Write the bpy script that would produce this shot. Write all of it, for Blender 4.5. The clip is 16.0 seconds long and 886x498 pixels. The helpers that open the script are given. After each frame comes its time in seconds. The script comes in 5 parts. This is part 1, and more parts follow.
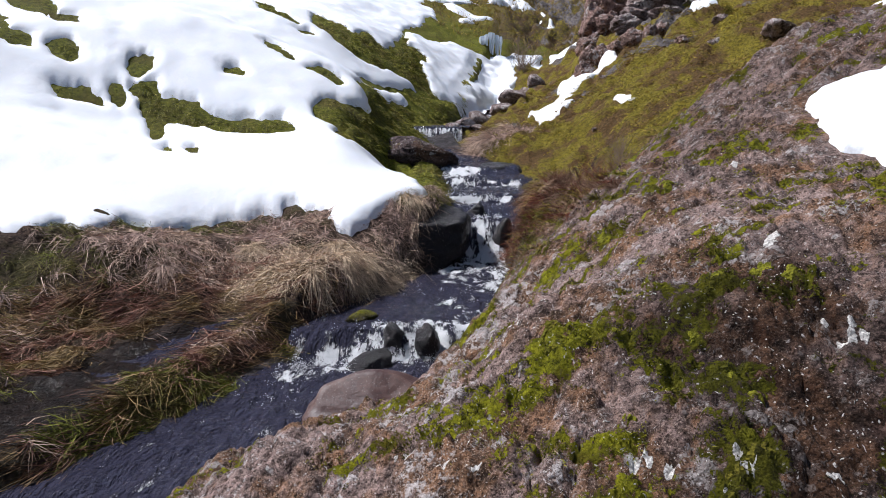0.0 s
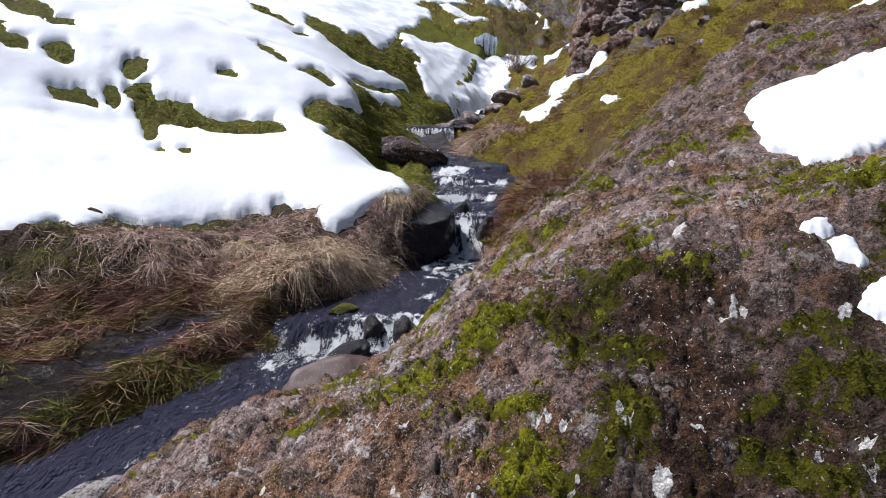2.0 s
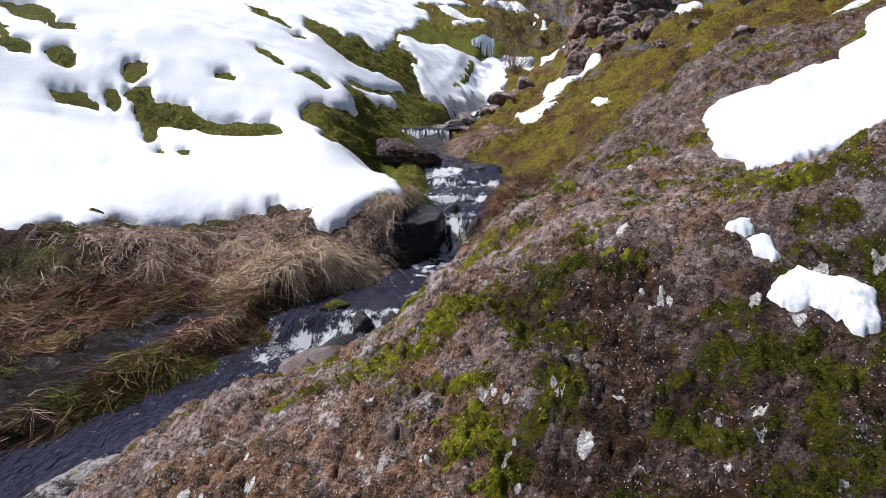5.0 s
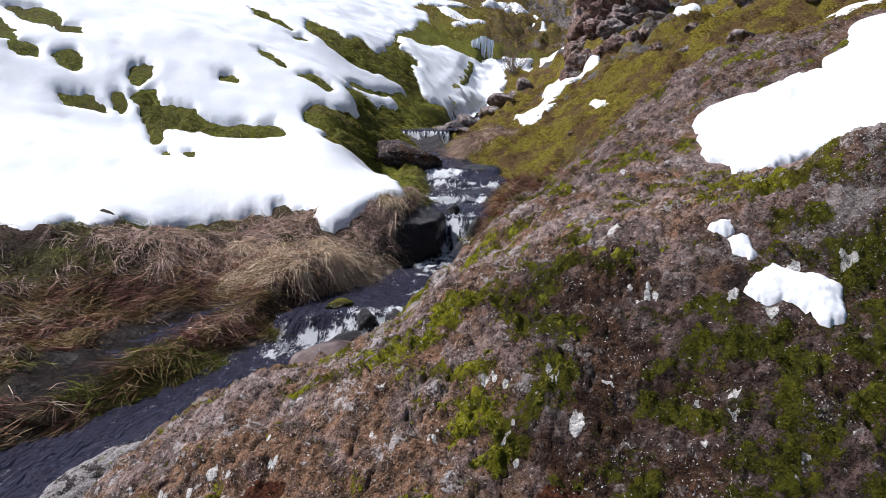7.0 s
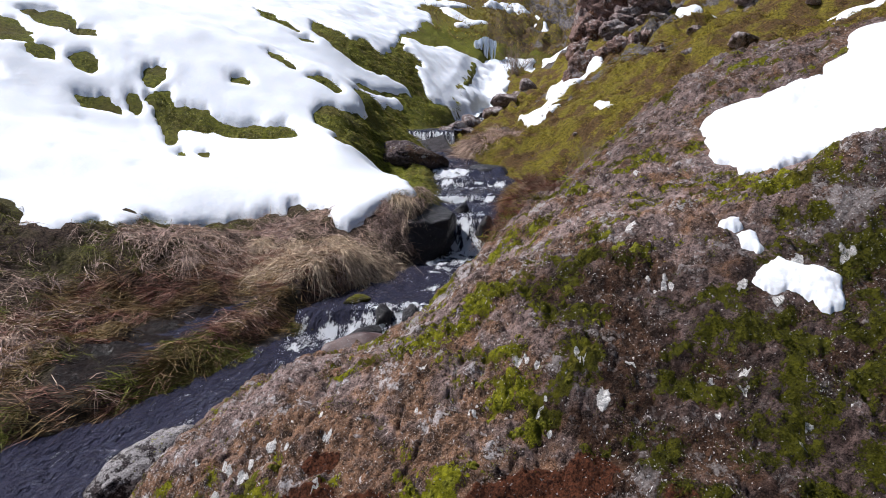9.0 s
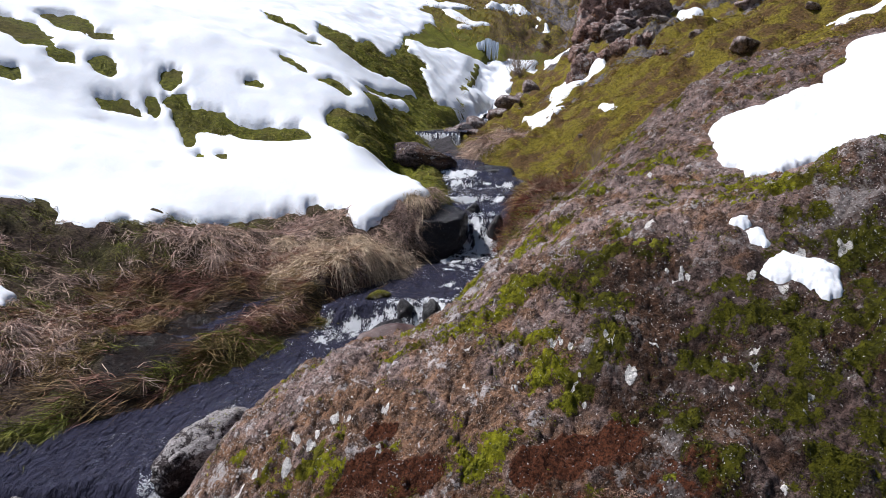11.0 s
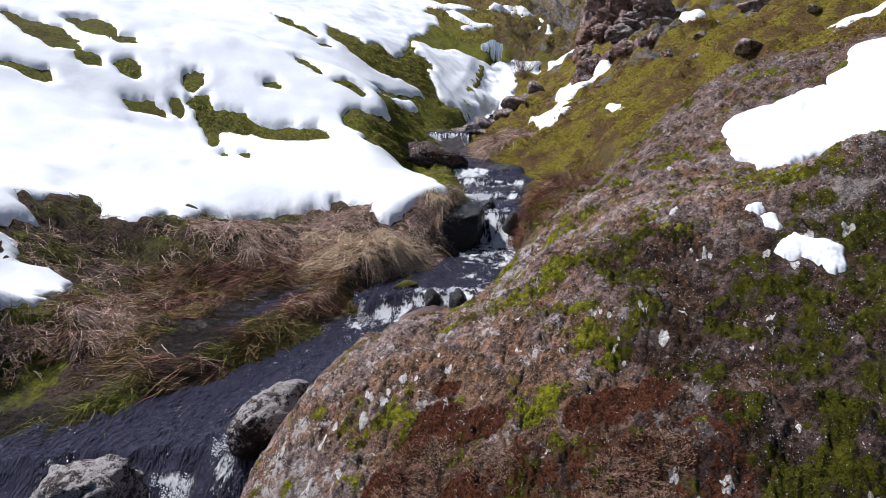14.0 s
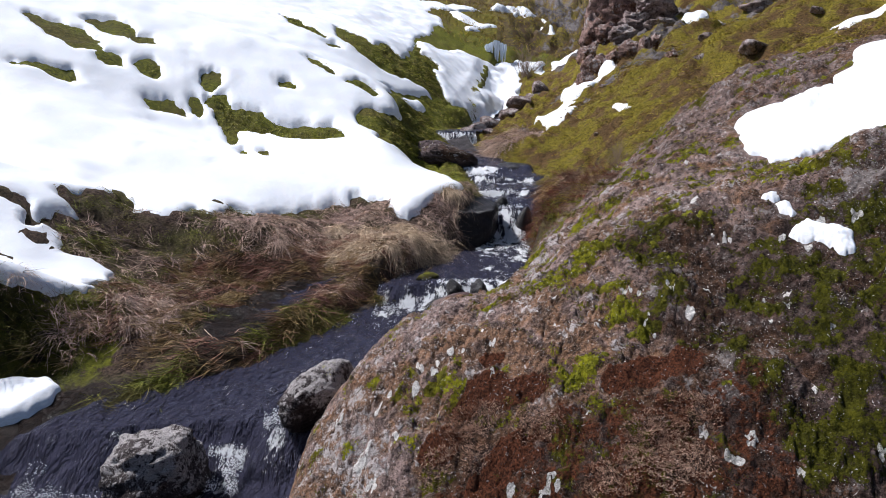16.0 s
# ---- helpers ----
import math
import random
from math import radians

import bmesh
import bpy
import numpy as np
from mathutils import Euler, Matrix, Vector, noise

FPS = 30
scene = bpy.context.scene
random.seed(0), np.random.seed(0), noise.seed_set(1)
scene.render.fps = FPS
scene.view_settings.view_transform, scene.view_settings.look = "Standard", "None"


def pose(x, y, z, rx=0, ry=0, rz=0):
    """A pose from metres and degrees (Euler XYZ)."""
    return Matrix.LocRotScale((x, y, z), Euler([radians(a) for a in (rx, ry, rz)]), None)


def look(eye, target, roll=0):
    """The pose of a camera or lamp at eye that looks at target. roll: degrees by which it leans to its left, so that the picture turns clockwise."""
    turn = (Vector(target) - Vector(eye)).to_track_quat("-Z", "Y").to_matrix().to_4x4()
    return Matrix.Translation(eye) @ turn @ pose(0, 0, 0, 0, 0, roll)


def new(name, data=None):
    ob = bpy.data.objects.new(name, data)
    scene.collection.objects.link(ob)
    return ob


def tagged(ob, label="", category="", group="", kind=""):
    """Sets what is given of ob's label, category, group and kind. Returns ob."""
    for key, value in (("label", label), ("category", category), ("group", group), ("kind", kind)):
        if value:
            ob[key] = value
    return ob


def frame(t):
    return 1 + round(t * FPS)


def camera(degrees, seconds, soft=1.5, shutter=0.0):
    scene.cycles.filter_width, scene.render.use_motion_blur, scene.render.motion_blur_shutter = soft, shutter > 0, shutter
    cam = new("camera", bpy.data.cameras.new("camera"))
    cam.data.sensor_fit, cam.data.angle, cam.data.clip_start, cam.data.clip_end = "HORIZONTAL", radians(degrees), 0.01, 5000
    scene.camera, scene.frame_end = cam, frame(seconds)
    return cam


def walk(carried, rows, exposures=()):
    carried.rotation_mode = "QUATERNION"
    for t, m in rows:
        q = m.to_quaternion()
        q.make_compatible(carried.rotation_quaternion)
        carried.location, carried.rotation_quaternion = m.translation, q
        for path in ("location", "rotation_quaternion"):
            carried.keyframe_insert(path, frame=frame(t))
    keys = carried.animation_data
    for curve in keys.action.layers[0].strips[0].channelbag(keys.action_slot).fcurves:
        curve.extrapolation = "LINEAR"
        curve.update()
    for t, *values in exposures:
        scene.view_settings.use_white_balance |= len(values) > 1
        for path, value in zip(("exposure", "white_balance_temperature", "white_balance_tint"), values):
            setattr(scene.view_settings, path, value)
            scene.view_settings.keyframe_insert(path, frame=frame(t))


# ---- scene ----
cam = camera(72.0, 16.0, soft=0.5)
PATH = [
    (0, (0.028, 0.02, 1.191), (0.019, 2.001, 0.917), 0.1),
    (0.5, (0.079, -0.041, 1.185), (0.07, 1.94, 0.91), 0.1),
    (1, (0.123, -0.096, 1.186), (0.115, 1.885, 0.911), 0.0),
    (1.5, (0.164, -0.151, 1.189), (0.156, 1.83, 0.915), 0.0),
    (2, (0.207, -0.202, 1.19), (0.2, 1.779, 0.915), 0.0),
    (2.5, (0.248, -0.252, 1.188), (0.241, 1.729, 0.913), 0.0),
    (3, (0.28, -0.295, 1.19), (0.273, 1.686, 0.915), -0.0),
    (3.5, (0.304, -0.333, 1.197), (0.298, 1.648, 0.922), -0.0),
    (4, (0.325, -0.364, 1.202), (0.318, 1.617, 0.927), -0.0),
    (6.5, (0.325, -0.562, 1.227), (0.319, 1.419, 0.953), -0.0),
    (7, (0.307, -0.608, 1.232), (0.302, 1.373, 0.958), -0.0),
    (7.5, (0.281, -0.654, 1.235), (0.276, 1.327, 0.96), -0.0),
    (8, (0.251, -0.7, 1.235), (0.246, 1.282, 0.961), -0.0),
    (8.5, (0.216, -0.751, 1.236), (0.211, 1.23, 0.962), -0.0),
    (9, (0.178, -0.813, 1.241), (0.172, 1.168, 0.966), -0.0),
    (11.5, (-0.037, -1.153, 1.258), (-0.041, 0.828, 0.984), -0.0),
    (12, (-0.073, -1.21, 1.251), (-0.078, 0.771, 0.978), -0.0),
    (12.5, (-0.11, -1.267, 1.247), (-0.115, 0.715, 0.974), -0.0),
    (13, (-0.151, -1.328, 1.239), (-0.156, 0.653, 0.966), -0.0),
    (13.5, (-0.193, -1.387, 1.229), (-0.197, 0.595, 0.957), -0.0),
    (14, (-0.242, -1.45, 1.219), (-0.247, 0.532, 0.947), -0.1),
    (14.5, (-0.304, -1.524, 1.208), (-0.307, 0.458, 0.936), -0.1),
    (15, (-0.362, -1.594, 1.194), (-0.366, 0.388, 0.923), -0.0),
    (15.5, (-0.414, -1.66, 1.182), (-0.419, 0.322, 0.911), -0.1),
    (16, (-0.46, -1.722, 1.175), (-0.465, 0.26, 0.904), -0.1),
]
walk(cam, [(t, look(eye, target, roll)) for t, eye, target, roll in PATH], exposures=[(0, 0.42, 6100, 11), (16, 0.42, 6100, 11)])

# ---- sky and sun: a bright, veiled winter day ----
world = bpy.data.worlds.new("sky")
scene.world = world
world.use_nodes = True
wn = world.node_tree
sky = wn.nodes.new("ShaderNodeTexSky")
sky.sky_type, sky.sun_disc = "NISHITA", False
SUN_FROM = Vector((-0.54, 0.17, 0.825)).normalized()
sky.sun_elevation = math.asin(SUN_FROM.z)
sky.sun_rotation = math.atan2(SUN_FROM.x, SUN_FROM.y)
sky.air_density, sky.dust_density, sky.ozone_density = 1.0, 1.0, 1.5
wn.nodes["Background"].inputs["Strength"].default_value = 0.056
wn.links.new(sky.outputs["Color"], wn.nodes["Background"].inputs["Color"])
sun = new("sun", bpy.data.lights.new("sun", "SUN"))
sun.data.energy, sun.data.angle, sun.data.color = 5.0, radians(3), (1.0, 0.97, 0.955)
sun.matrix_world = look(SUN_FROM * 50, (0, 0, 0))


# ---- materials ----
class Nodes:
    """A small helper that strings shader nodes together."""

    def __init__(self, name):
        self.mat = bpy.data.materials.new(name)
        self.mat.use_nodes = True
        self.t = self.mat.node_tree
        self.bsdf = self.t.nodes["Principled BSDF"]
        self.where = self.t.nodes.new("ShaderNodeTexCoord").outputs["Object"]

    def put(self, socket, value):
        if isinstance(value, bpy.types.NodeSocket):
            self.t.links.new(value, socket)
        else:
            socket.default_value = value

    def noise(self, scale, detail=4.0, rough=0.55, at=None, warp=0.0):
        n = self.t.nodes.new("ShaderNodeTexNoise")
        self.put(n.inputs["Vector"], at or self.where)
        n.inputs["Scale"].default_value, n.inputs["Detail"].default_value = scale, detail
        n.inputs["Roughness"].default_value, n.inputs["Distortion"].default_value = rough, warp
        return n.outputs["Fac"]

    def cells(self, scale, feature="F1", at=None, out="Distance", random=1.0):
        n = self.t.nodes.new("ShaderNodeTexVoronoi")
        n.feature = feature
        self.put(n.inputs["Vector"], at or self.where)
        n.inputs["Scale"].default_value, n.inputs["Randomness"].default_value = scale, random
        return n.outputs[out]

    def jitter(self, scale, amount):
        """The place, pushed about by noise."""
        n = self.t.nodes.new("ShaderNodeTexNoise")
        self.put(n.inputs["Vector"], self.where)
        n.inputs["Scale"].default_value, n.inputs["Detail"].default_value = scale, 3
        m = self.t.nodes.new("ShaderNodeMixRGB")
        m.blend_type = "LINEAR_LIGHT"
        m.inputs[0].default_value = amount
        self.put(m.inputs[1], self.where)
        self.put(m.inputs[2], n.outputs["Color"])
        return m.outputs[0]

    def ramp(self, value, *stops):
        n = self.t.nodes.new("ShaderNodeValToRGB")
        self.put(n.inputs[0], value)
        e = n.color_ramp.elements
        while len(e) < len(stops):
            e.new(0.5)
        for k, (p, c) in enumerate(stops):
            e[k].position = p
            e[k].color = (c, c, c, 1) if isinstance(c, (int, float)) else (*c, 1)
        return n.outputs[0]

    def mix(self, fac, a, b, mode="MIX"):
        n = self.t.nodes.new("ShaderNodeMixRGB")
        n.blend_type = mode
        self.put(n.inputs[0], fac)
        for k, v in ((1, a), (2, b)):
            self.put(n.inputs[k], v if isinstance(v, bpy.types.NodeSocket) else (*v, 1))
        return n.outputs[0]

    def maths(self, op, a, b=0.0, clamp=False):
        n = self.t.nodes.new("ShaderNodeMath")
        n.operation, n.use_clamp = op, clamp
        self.put(n.inputs[0], a)
        self.put(n.inputs[1], b)
        return n.outputs[0]

    def attribute(self, name):
        n = self.t.nodes.new("ShaderNodeAttribute")
        n.attribute_name = name
        return n.outputs["Fac"]

    def bump(self, height, distance, strength=1.0, after=None):
        n = self.t.nodes.new("ShaderNodeBump")
        n.inputs["Strength"].default_value, n.inputs["Distance"].default_value = strength, distance
        self.put(n.inputs["Height"], height)
        if after:
            self.put(n.inputs["Normal"], after)
        return n.outputs[0]

    def done(self, color, rough=0.8, normal=None, spec=0.5, **more):
        self.put(self.bsdf.inputs["Base Color"], color if isinstance(color, bpy.types.NodeSocket) else (*color, 1))
        self.put(self.bsdf.inputs["Roughness"], rough)
        self.put(self.bsdf.inputs["Specular IOR Level"], spec)
        if normal:
            self.put(self.bsdf.inputs["Normal"], normal)
        for key, value in more.items():
            self.put(self.bsdf.inputs[key.replace("_", " ")], value)
        return self.mat


def moss_color(n, dark, light, scale):
    f = n.noise(scale, 5, 0.65)
    g = n.noise(scale * 9, 3, 0.7)
    both = n.maths("ADD", n.maths("MULTIPLY", f, 0.6), n.maths("MULTIPLY", g, 0.4))
    return n.mix(n.ramp(both, (0.36, 0), (0.64, 1)), dark, light)


def make_rock(name, moss=True, wet=0.0, tone=(1, 1, 1), grain=1.0, pale=0.0, brown=0.5):
    """Weathered basalt: lilac-grey and brown, freckled with pale lichen, with moss in the hollows."""
    n = Nodes(name)
    near = n.jitter(14 * grain, 0.05 / grain)
    mid, fine = n.noise(17 * grain, 6, 0.68), n.noise(75 * grain, 5, 0.7)
    tint = lambda c: tuple(a * b for a, b in zip(c, tone))
    earth = n.mix(n.ramp(mid, (0.38, 0), (0.62, 1)), tint((0.040, 0.023, 0.013)), tint((0.25, 0.145, 0.088)))
    lilac = n.mix(n.ramp(mid, (0.36, 0), (0.64, 1)), tint((0.080, 0.060, 0.056)), tint((0.36, 0.275, 0.262)))
    base = n.mix(n.ramp(n.maths("ADD", n.noise(4.2 * grain, 5, 0.65), n.maths("MULTIPLY", n.attribute("earth"), 0.07)), (0.55 - 0.10 * brown, 0.0), (0.65 - 0.10 * brown, 1)), lilac, earth)
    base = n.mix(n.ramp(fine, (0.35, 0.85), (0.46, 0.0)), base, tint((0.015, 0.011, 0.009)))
    base = n.mix(n.ramp(fine, (0.57, 0.0), (0.68, 0.4)), base, tint((0.45, 0.37, 0.33)))
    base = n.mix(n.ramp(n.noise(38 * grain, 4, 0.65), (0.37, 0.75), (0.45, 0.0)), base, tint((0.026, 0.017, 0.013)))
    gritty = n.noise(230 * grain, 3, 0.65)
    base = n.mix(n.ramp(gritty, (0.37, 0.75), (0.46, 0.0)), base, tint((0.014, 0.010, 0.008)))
    base = n.mix(n.ramp(gritty, (0.58, 0.0), (0.66, 0.6)), base, tint((0.50, 0.43, 0.38)))
    lots = n.maths("ADD", n.attribute("pale") if moss else 0.0, pale)
    field = n.maths("ADD", n.maths("MULTIPLY", lots, 0.19), n.noise(5.5 * grain, 4, 0.6))
    speck = n.maths("MULTIPLY", n.ramp(n.cells(125 * grain, at=near), (0.16, 1), (0.36, 0)), n.ramp(field, (0.52, 0), (0.60, 1)))
    crusty = n.ramp(n.maths("ADD", n.noise(30 * grain, 6, 0.72), n.maths("MULTIPLY", n.maths("SUBTRACT", field, 0.5), 0.75)), (0.61, 0), (0.66, 1))
    disc = n.maths("MULTIPLY", n.ramp(n.cells(17 * grain, at=near), (0.13, 1), (0.18, 0)), n.ramp(n.noise(4.7 * grain, 3), (0.48, 0), (0.54, 1)))
    lichen = n.maths("MAXIMUM", n.maths("MAXIMUM", speck, crusty), disc)
    lichen = n.maths("MULTIPLY", lichen, n.ramp(n.noise(120 * grain, 4, 0.7), (0.34, 0.2), (0.50, 1)))
    crust = n.mix(n.ramp(n.noise(170 * grain, 3), (0.3, 0), (0.7, 1)), (0.30, 0.26, 0.25), (0.66, 0.62, 0.60))
    base = n.mix(n.maths("MULTIPLY", lichen, 0.75), base, crust)
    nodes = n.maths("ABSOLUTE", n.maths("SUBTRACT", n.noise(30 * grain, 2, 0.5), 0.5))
    # seams tinted near black where the bump dips: crease shade put into colour
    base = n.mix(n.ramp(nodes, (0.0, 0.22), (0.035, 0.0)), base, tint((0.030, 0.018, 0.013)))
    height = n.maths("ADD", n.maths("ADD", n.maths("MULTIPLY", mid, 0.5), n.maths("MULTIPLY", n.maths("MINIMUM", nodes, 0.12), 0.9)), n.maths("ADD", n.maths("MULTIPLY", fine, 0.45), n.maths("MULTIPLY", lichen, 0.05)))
    if moss:
        edge = n.maths("ADD", n.attribute("moss"), n.maths("ADD", n.maths("MULTIPLY", n.maths("SUBTRACT", n.noise(60 * grain, 5, 0.75), 0.5), 1.5), n.maths("MULTIPLY", n.maths("SUBTRACT", n.noise(13 * grain, 3, 0.6), 0.5), 0.7)))
        cover = n.ramp(edge, (0.49, 0), (0.57, 1))
        green = moss_color(n, (0.010, 0.012, 0.001), (0.40, 0.385, 0.016), 30)
        green = n.mix(n.ramp(n.noise(6 * grain, 3), (0.46, 0), (0.6, 1)), green, moss_color(n, (0.010, 0.010, 0.002), (0.19, 0.16, 0.012), 38))
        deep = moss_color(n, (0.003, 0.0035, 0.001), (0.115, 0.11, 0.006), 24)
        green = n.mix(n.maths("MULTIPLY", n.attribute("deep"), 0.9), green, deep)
        # rock colour cut down for the weaker light in the deep zone
        dimmed = n.mix(1.0, base, (0.18, 0.15, 0.135), "MULTIPLY")
        base = n.mix(n.maths("MULTIPLY", n.attribute("deep"), n.ramp(n.noise(9 * grain, 4, 0.65), (0.38, 1.0), (0.64, 0.6))), base, dimmed)
        base = n.mix(cover, base, green)
        rusty = n.ramp(n.maths("ADD", n.attribute("rust"), n.maths("MULTIPLY", n.maths("SUBTRACT", n.noise(18 * grain, 5, 0.7), 0.5), 1.2)), (0.5, 0), (0.62, 1))
        red = n.mix(n.ramp(n.noise(90 * grain, 4, 0.75), (0.38, 0), (0.64, 1)), (0.020, 0.007, 0.004), (0.165, 0.056, 0.025))
        base = n.mix(rusty, base, red)
        flake = n.maths("MULTIPLY", n.ramp(n.cells(46 * grain, at=near), (0.12, 1), (0.19, 0)), n.ramp(n.maths("ADD", n.noise(7 * grain, 4, 0.65), n.maths("MULTIPLY", n.attribute("pale"), 0.16)), (0.48, 0), (0.54, 1)))
        flake = n.maths("MULTIPLY", flake, n.ramp(n.noise(150 * grain, 3, 0.7), (0.36, 0.3), (0.5, 1)))
        base = n.mix(n.maths("MULTIPLY", flake, 0.85), base, crust)
        rosette = n.ramp(n.maths("ADD", n.attribute("crust"), n.maths("MULTIPLY", n.maths("SUBTRACT", n.noise(75 * grain, 4, 0.7), 0.5), 0.9)), (0.46, 0), (0.54, 1))
        bright = n.mix(n.ramp(n.noise(190 * grain, 4, 0.75), (0.34, 0), (0.56, 1)), (0.24, 0.21, 0.19), (0.70, 0.67, 0.63))
        dots = n.maths("MULTIPLY", n.ramp(n.cells(62 * grain, at=near), (0.13, 1), (0.19, 0)), n.ramp(n.maths("ADD", n.noise(4.0 * grain, 4, 0.7), n.maths("MULTIPLY", n.attribute("pale"), 0.15)), (0.52, 0), (0.58, 1)))
        rosette = n.maths("MAXIMUM", rosette, dots)
        base = n.mix(rosette, base, bright)
        height = n.maths("ADD", height, n.maths("MULTIPLY", rosette, 0.12))
        soft = n.maths("ADD", n.maths("MULTIPLY", n.noise(140 * grain, 4, 0.75), 0.8), n.maths("MULTIPLY", n.noise(40 * grain, 3), 1.1))
        height = n.mix(n.maths("MAXIMUM", cover, rusty), height, soft)
    wetness = n.maths("MULTIPLY", n.attribute("wet"), 0.8, True) if wet == 0 else wet
    base = n.mix(wetness, base, n.mix(1.0, base, (0.42, 0.40, 0.40), "MULTIPLY"))
    return n.done(base, n.maths("SUBTRACT", 0.88, n.maths("MULTIPLY", wetness, 0.6)), n.bump(height, 0.030 / grain, 1.0), spec=0.12 if moss else 0.4)


def make_smooth_stone():
    """A water-worn boulder: maroon and wet on top, paler grey on its dry flank."""
    n = Nodes("smooth_red_stone")
    broad, fine = n.noise(5, 5, 0.6), n.noise(60, 5, 0.7)
    col = n.mix(n.ramp(broad, (0.40, 0), (0.62, 1)), (0.046, 0.017, 0.014), (0.115, 0.064, 0.052))
    col = n.mix(n.ramp(fine, (0.38, 0.6), (0.5, 0)), col, (0.04, 0.025, 0.022))
    col = n.mix(n.ramp(n.noise(140, 3), (0.62, 0), (0.7, 0.5)), col, (0.42, 0.38, 0.36))
    return n.done(col, n.ramp(broad, (0.40, 0.42), (0.62, 0.7)), n.bump(n.maths("ADD", n.maths("MULTIPLY", broad, 0.6), n.maths("MULTIPLY", fine, 0.25)), 0.012, 1.0), spec=0.45)


def make_ground():
    """Hillside: moss, heath and dead thatch over dark soil, by the weights that the land carries."""
    n = Nodes("hillside_turf")
    fine = n.noise(45, 5, 0.7)
    soil = n.mix(n.ramp(n.noise(20, 5, 0.7), (0.35, 0), (0.65, 1)), (0.018, 0.012, 0.010), (0.085, 0.055, 0.042))
    thatch = n.mix(n.ramp(fine, (0.36, 0), (0.66, 1)), (0.016, 0.010, 0.008), (0.16, 0.105, 0.075))
    thatch = n.mix(n.ramp(n.noise(2.2, 4), (0.45, 0), (0.65, 0.7)), thatch, n.mix(fine, (0.03, 0.03, 0.008), (0.13, 0.12, 0.03)))
    moss = moss_color(n, (0.020, 0.024, 0.004), (0.24, 0.24, 0.02), 16)
    moss = n.mix(n.ramp(n.noise(1.1, 4), (0.48, 0), (0.66, 0.8)), moss, moss_color(n, (0.024, 0.020, 0.006), (0.18, 0.14, 0.03), 12))
    gold = moss_color(n, (0.036, 0.029, 0.005), (0.36, 0.285, 0.03), 22)
    gold = n.mix(n.ramp(n.noise(1.5, 6, 0.65), (0.47, 0), (0.56, 0.92)), gold, moss_color(n, (0.024, 0.012, 0.006), (0.21, 0.115, 0.05), 26))
    gold = n.mix(n.ramp(n.noise(34, 4, 0.7), (0.38, 0.8), (0.48, 0.0)), gold, (0.018, 0.013, 0.004))
    rock = n.mix(n.ramp(n.noise(6, 6, 0.65), (0.35, 0), (0.65, 1)), (0.045, 0.036, 0.033), (0.21, 0.185, 0.18))
    rock = n.mix(n.ramp(n.cells(13, at=n.jitter(5, 0.1)), (0.12, 0.8), (0.2, 0)), rock, (0.40, 0.37, 0.35))
    wob = n.maths("MULTIPLY", n.maths("SUBTRACT", n.noise(8, 5, 0.7), 0.5), 1.2)
    pick = lambda name: n.ramp(n.maths("ADD", n.attribute(name), wob), (0.42, 0), (0.58, 1))
    col = n.mix(pick("thatch"), soil, thatch)
    col = n.mix(pick("moss"), col, moss)
    col = n.mix(pick("gold"), col, gold)
    col = n.mix(pick("rock"), col, rock)
    wet = n.attribute("wet")
    col = n.mix(wet, col, n.mix(1.0, col, (0.40, 0.38, 0.38), "MULTIPLY"))
    h = n.maths("ADD", n.maths("MULTIPLY", n.noise(14, 5, 0.7), 0.6), n.maths("MULTIPLY", n.noise(80, 4, 0.75), 0.35))
    return n.done(col, n.maths("SUBTRACT", 0.92, n.maths("MULTIPLY", wet, 0.55)), n.bump(h, 0.12, 1.0), spec=0.15)


def make_snow():
    n = Nodes("old_snow")
    grain = n.noise(55, 4, 0.6)
    col = n.mix(n.noise(2.5, 4), (0.74, 0.76, 0.80), (0.82, 0.825, 0.835))
    dirt = n.ramp(n.attribute("dirt"), (0.0, 0.0), (1.0, 0.22))
    col = n.mix(n.maths("MULTIPLY", dirt, n.ramp(n.noise(30, 5, 0.7), (0.45, 0), (0.6, 1))), col, (0.30, 0.27, 0.25))
    h = n.maths("ADD", n.maths("MULTIPLY", n.noise(9, 4), 0.8), n.maths("MULTIPLY", grain, 0.12))
    return n.done(col, 0.6, n.bump(h, 0.02, 0.35), spec=0.25, Subsurface_Weight=0.15, Subsurface_Radius=(0.04, 0.05, 0.06))


def make_water():
    n = Nodes("brook_water")
    flow = n.t.nodes.new("ShaderNodeVectorMath")
    flow.operation = "MULTIPLY"
    n.t.links.new(n.where, flow.inputs[0])
    flow.inputs[1].default_value = (1.0, 0.45, 0.3)
    foam_at = n.maths("ADD", n.attribute("foam"), n.maths("MULTIPLY", n.maths("SUBTRACT", n.noise(46, 5, 0.78, at=flow.outputs[0]), 0.5), 2.0))
    foam = n.ramp(foam_at, (0.48, 0), (0.74, 1))
    col = n.mix(foam, (0.054, 0.052, 0.083), (0.94, 0.945, 0.96))
    h = n.maths("ADD", n.maths("MULTIPLY", n.noise(15, 4, 0.6, at=flow.outputs[0], warp=0.9), 1.0), n.maths("MULTIPLY", n.noise(55, 3, 0.6, at=flow.outputs[0]), 0.4))
    h = n.mix(foam, h, n.maths("MULTIPLY", n.noise(60, 4, 0.7), 0.5))
    return n.done(col, n.maths("ADD", 0.07, n.maths("MULTIPLY", foam, 0.5)), n.bump(h, 0.11, 1.0), spec=0.5, IOR=1.33,
                  Transmission_Weight=n.maths("MULTIPLY", n.maths("SUBTRACT", 1.0, foam), 0.35))


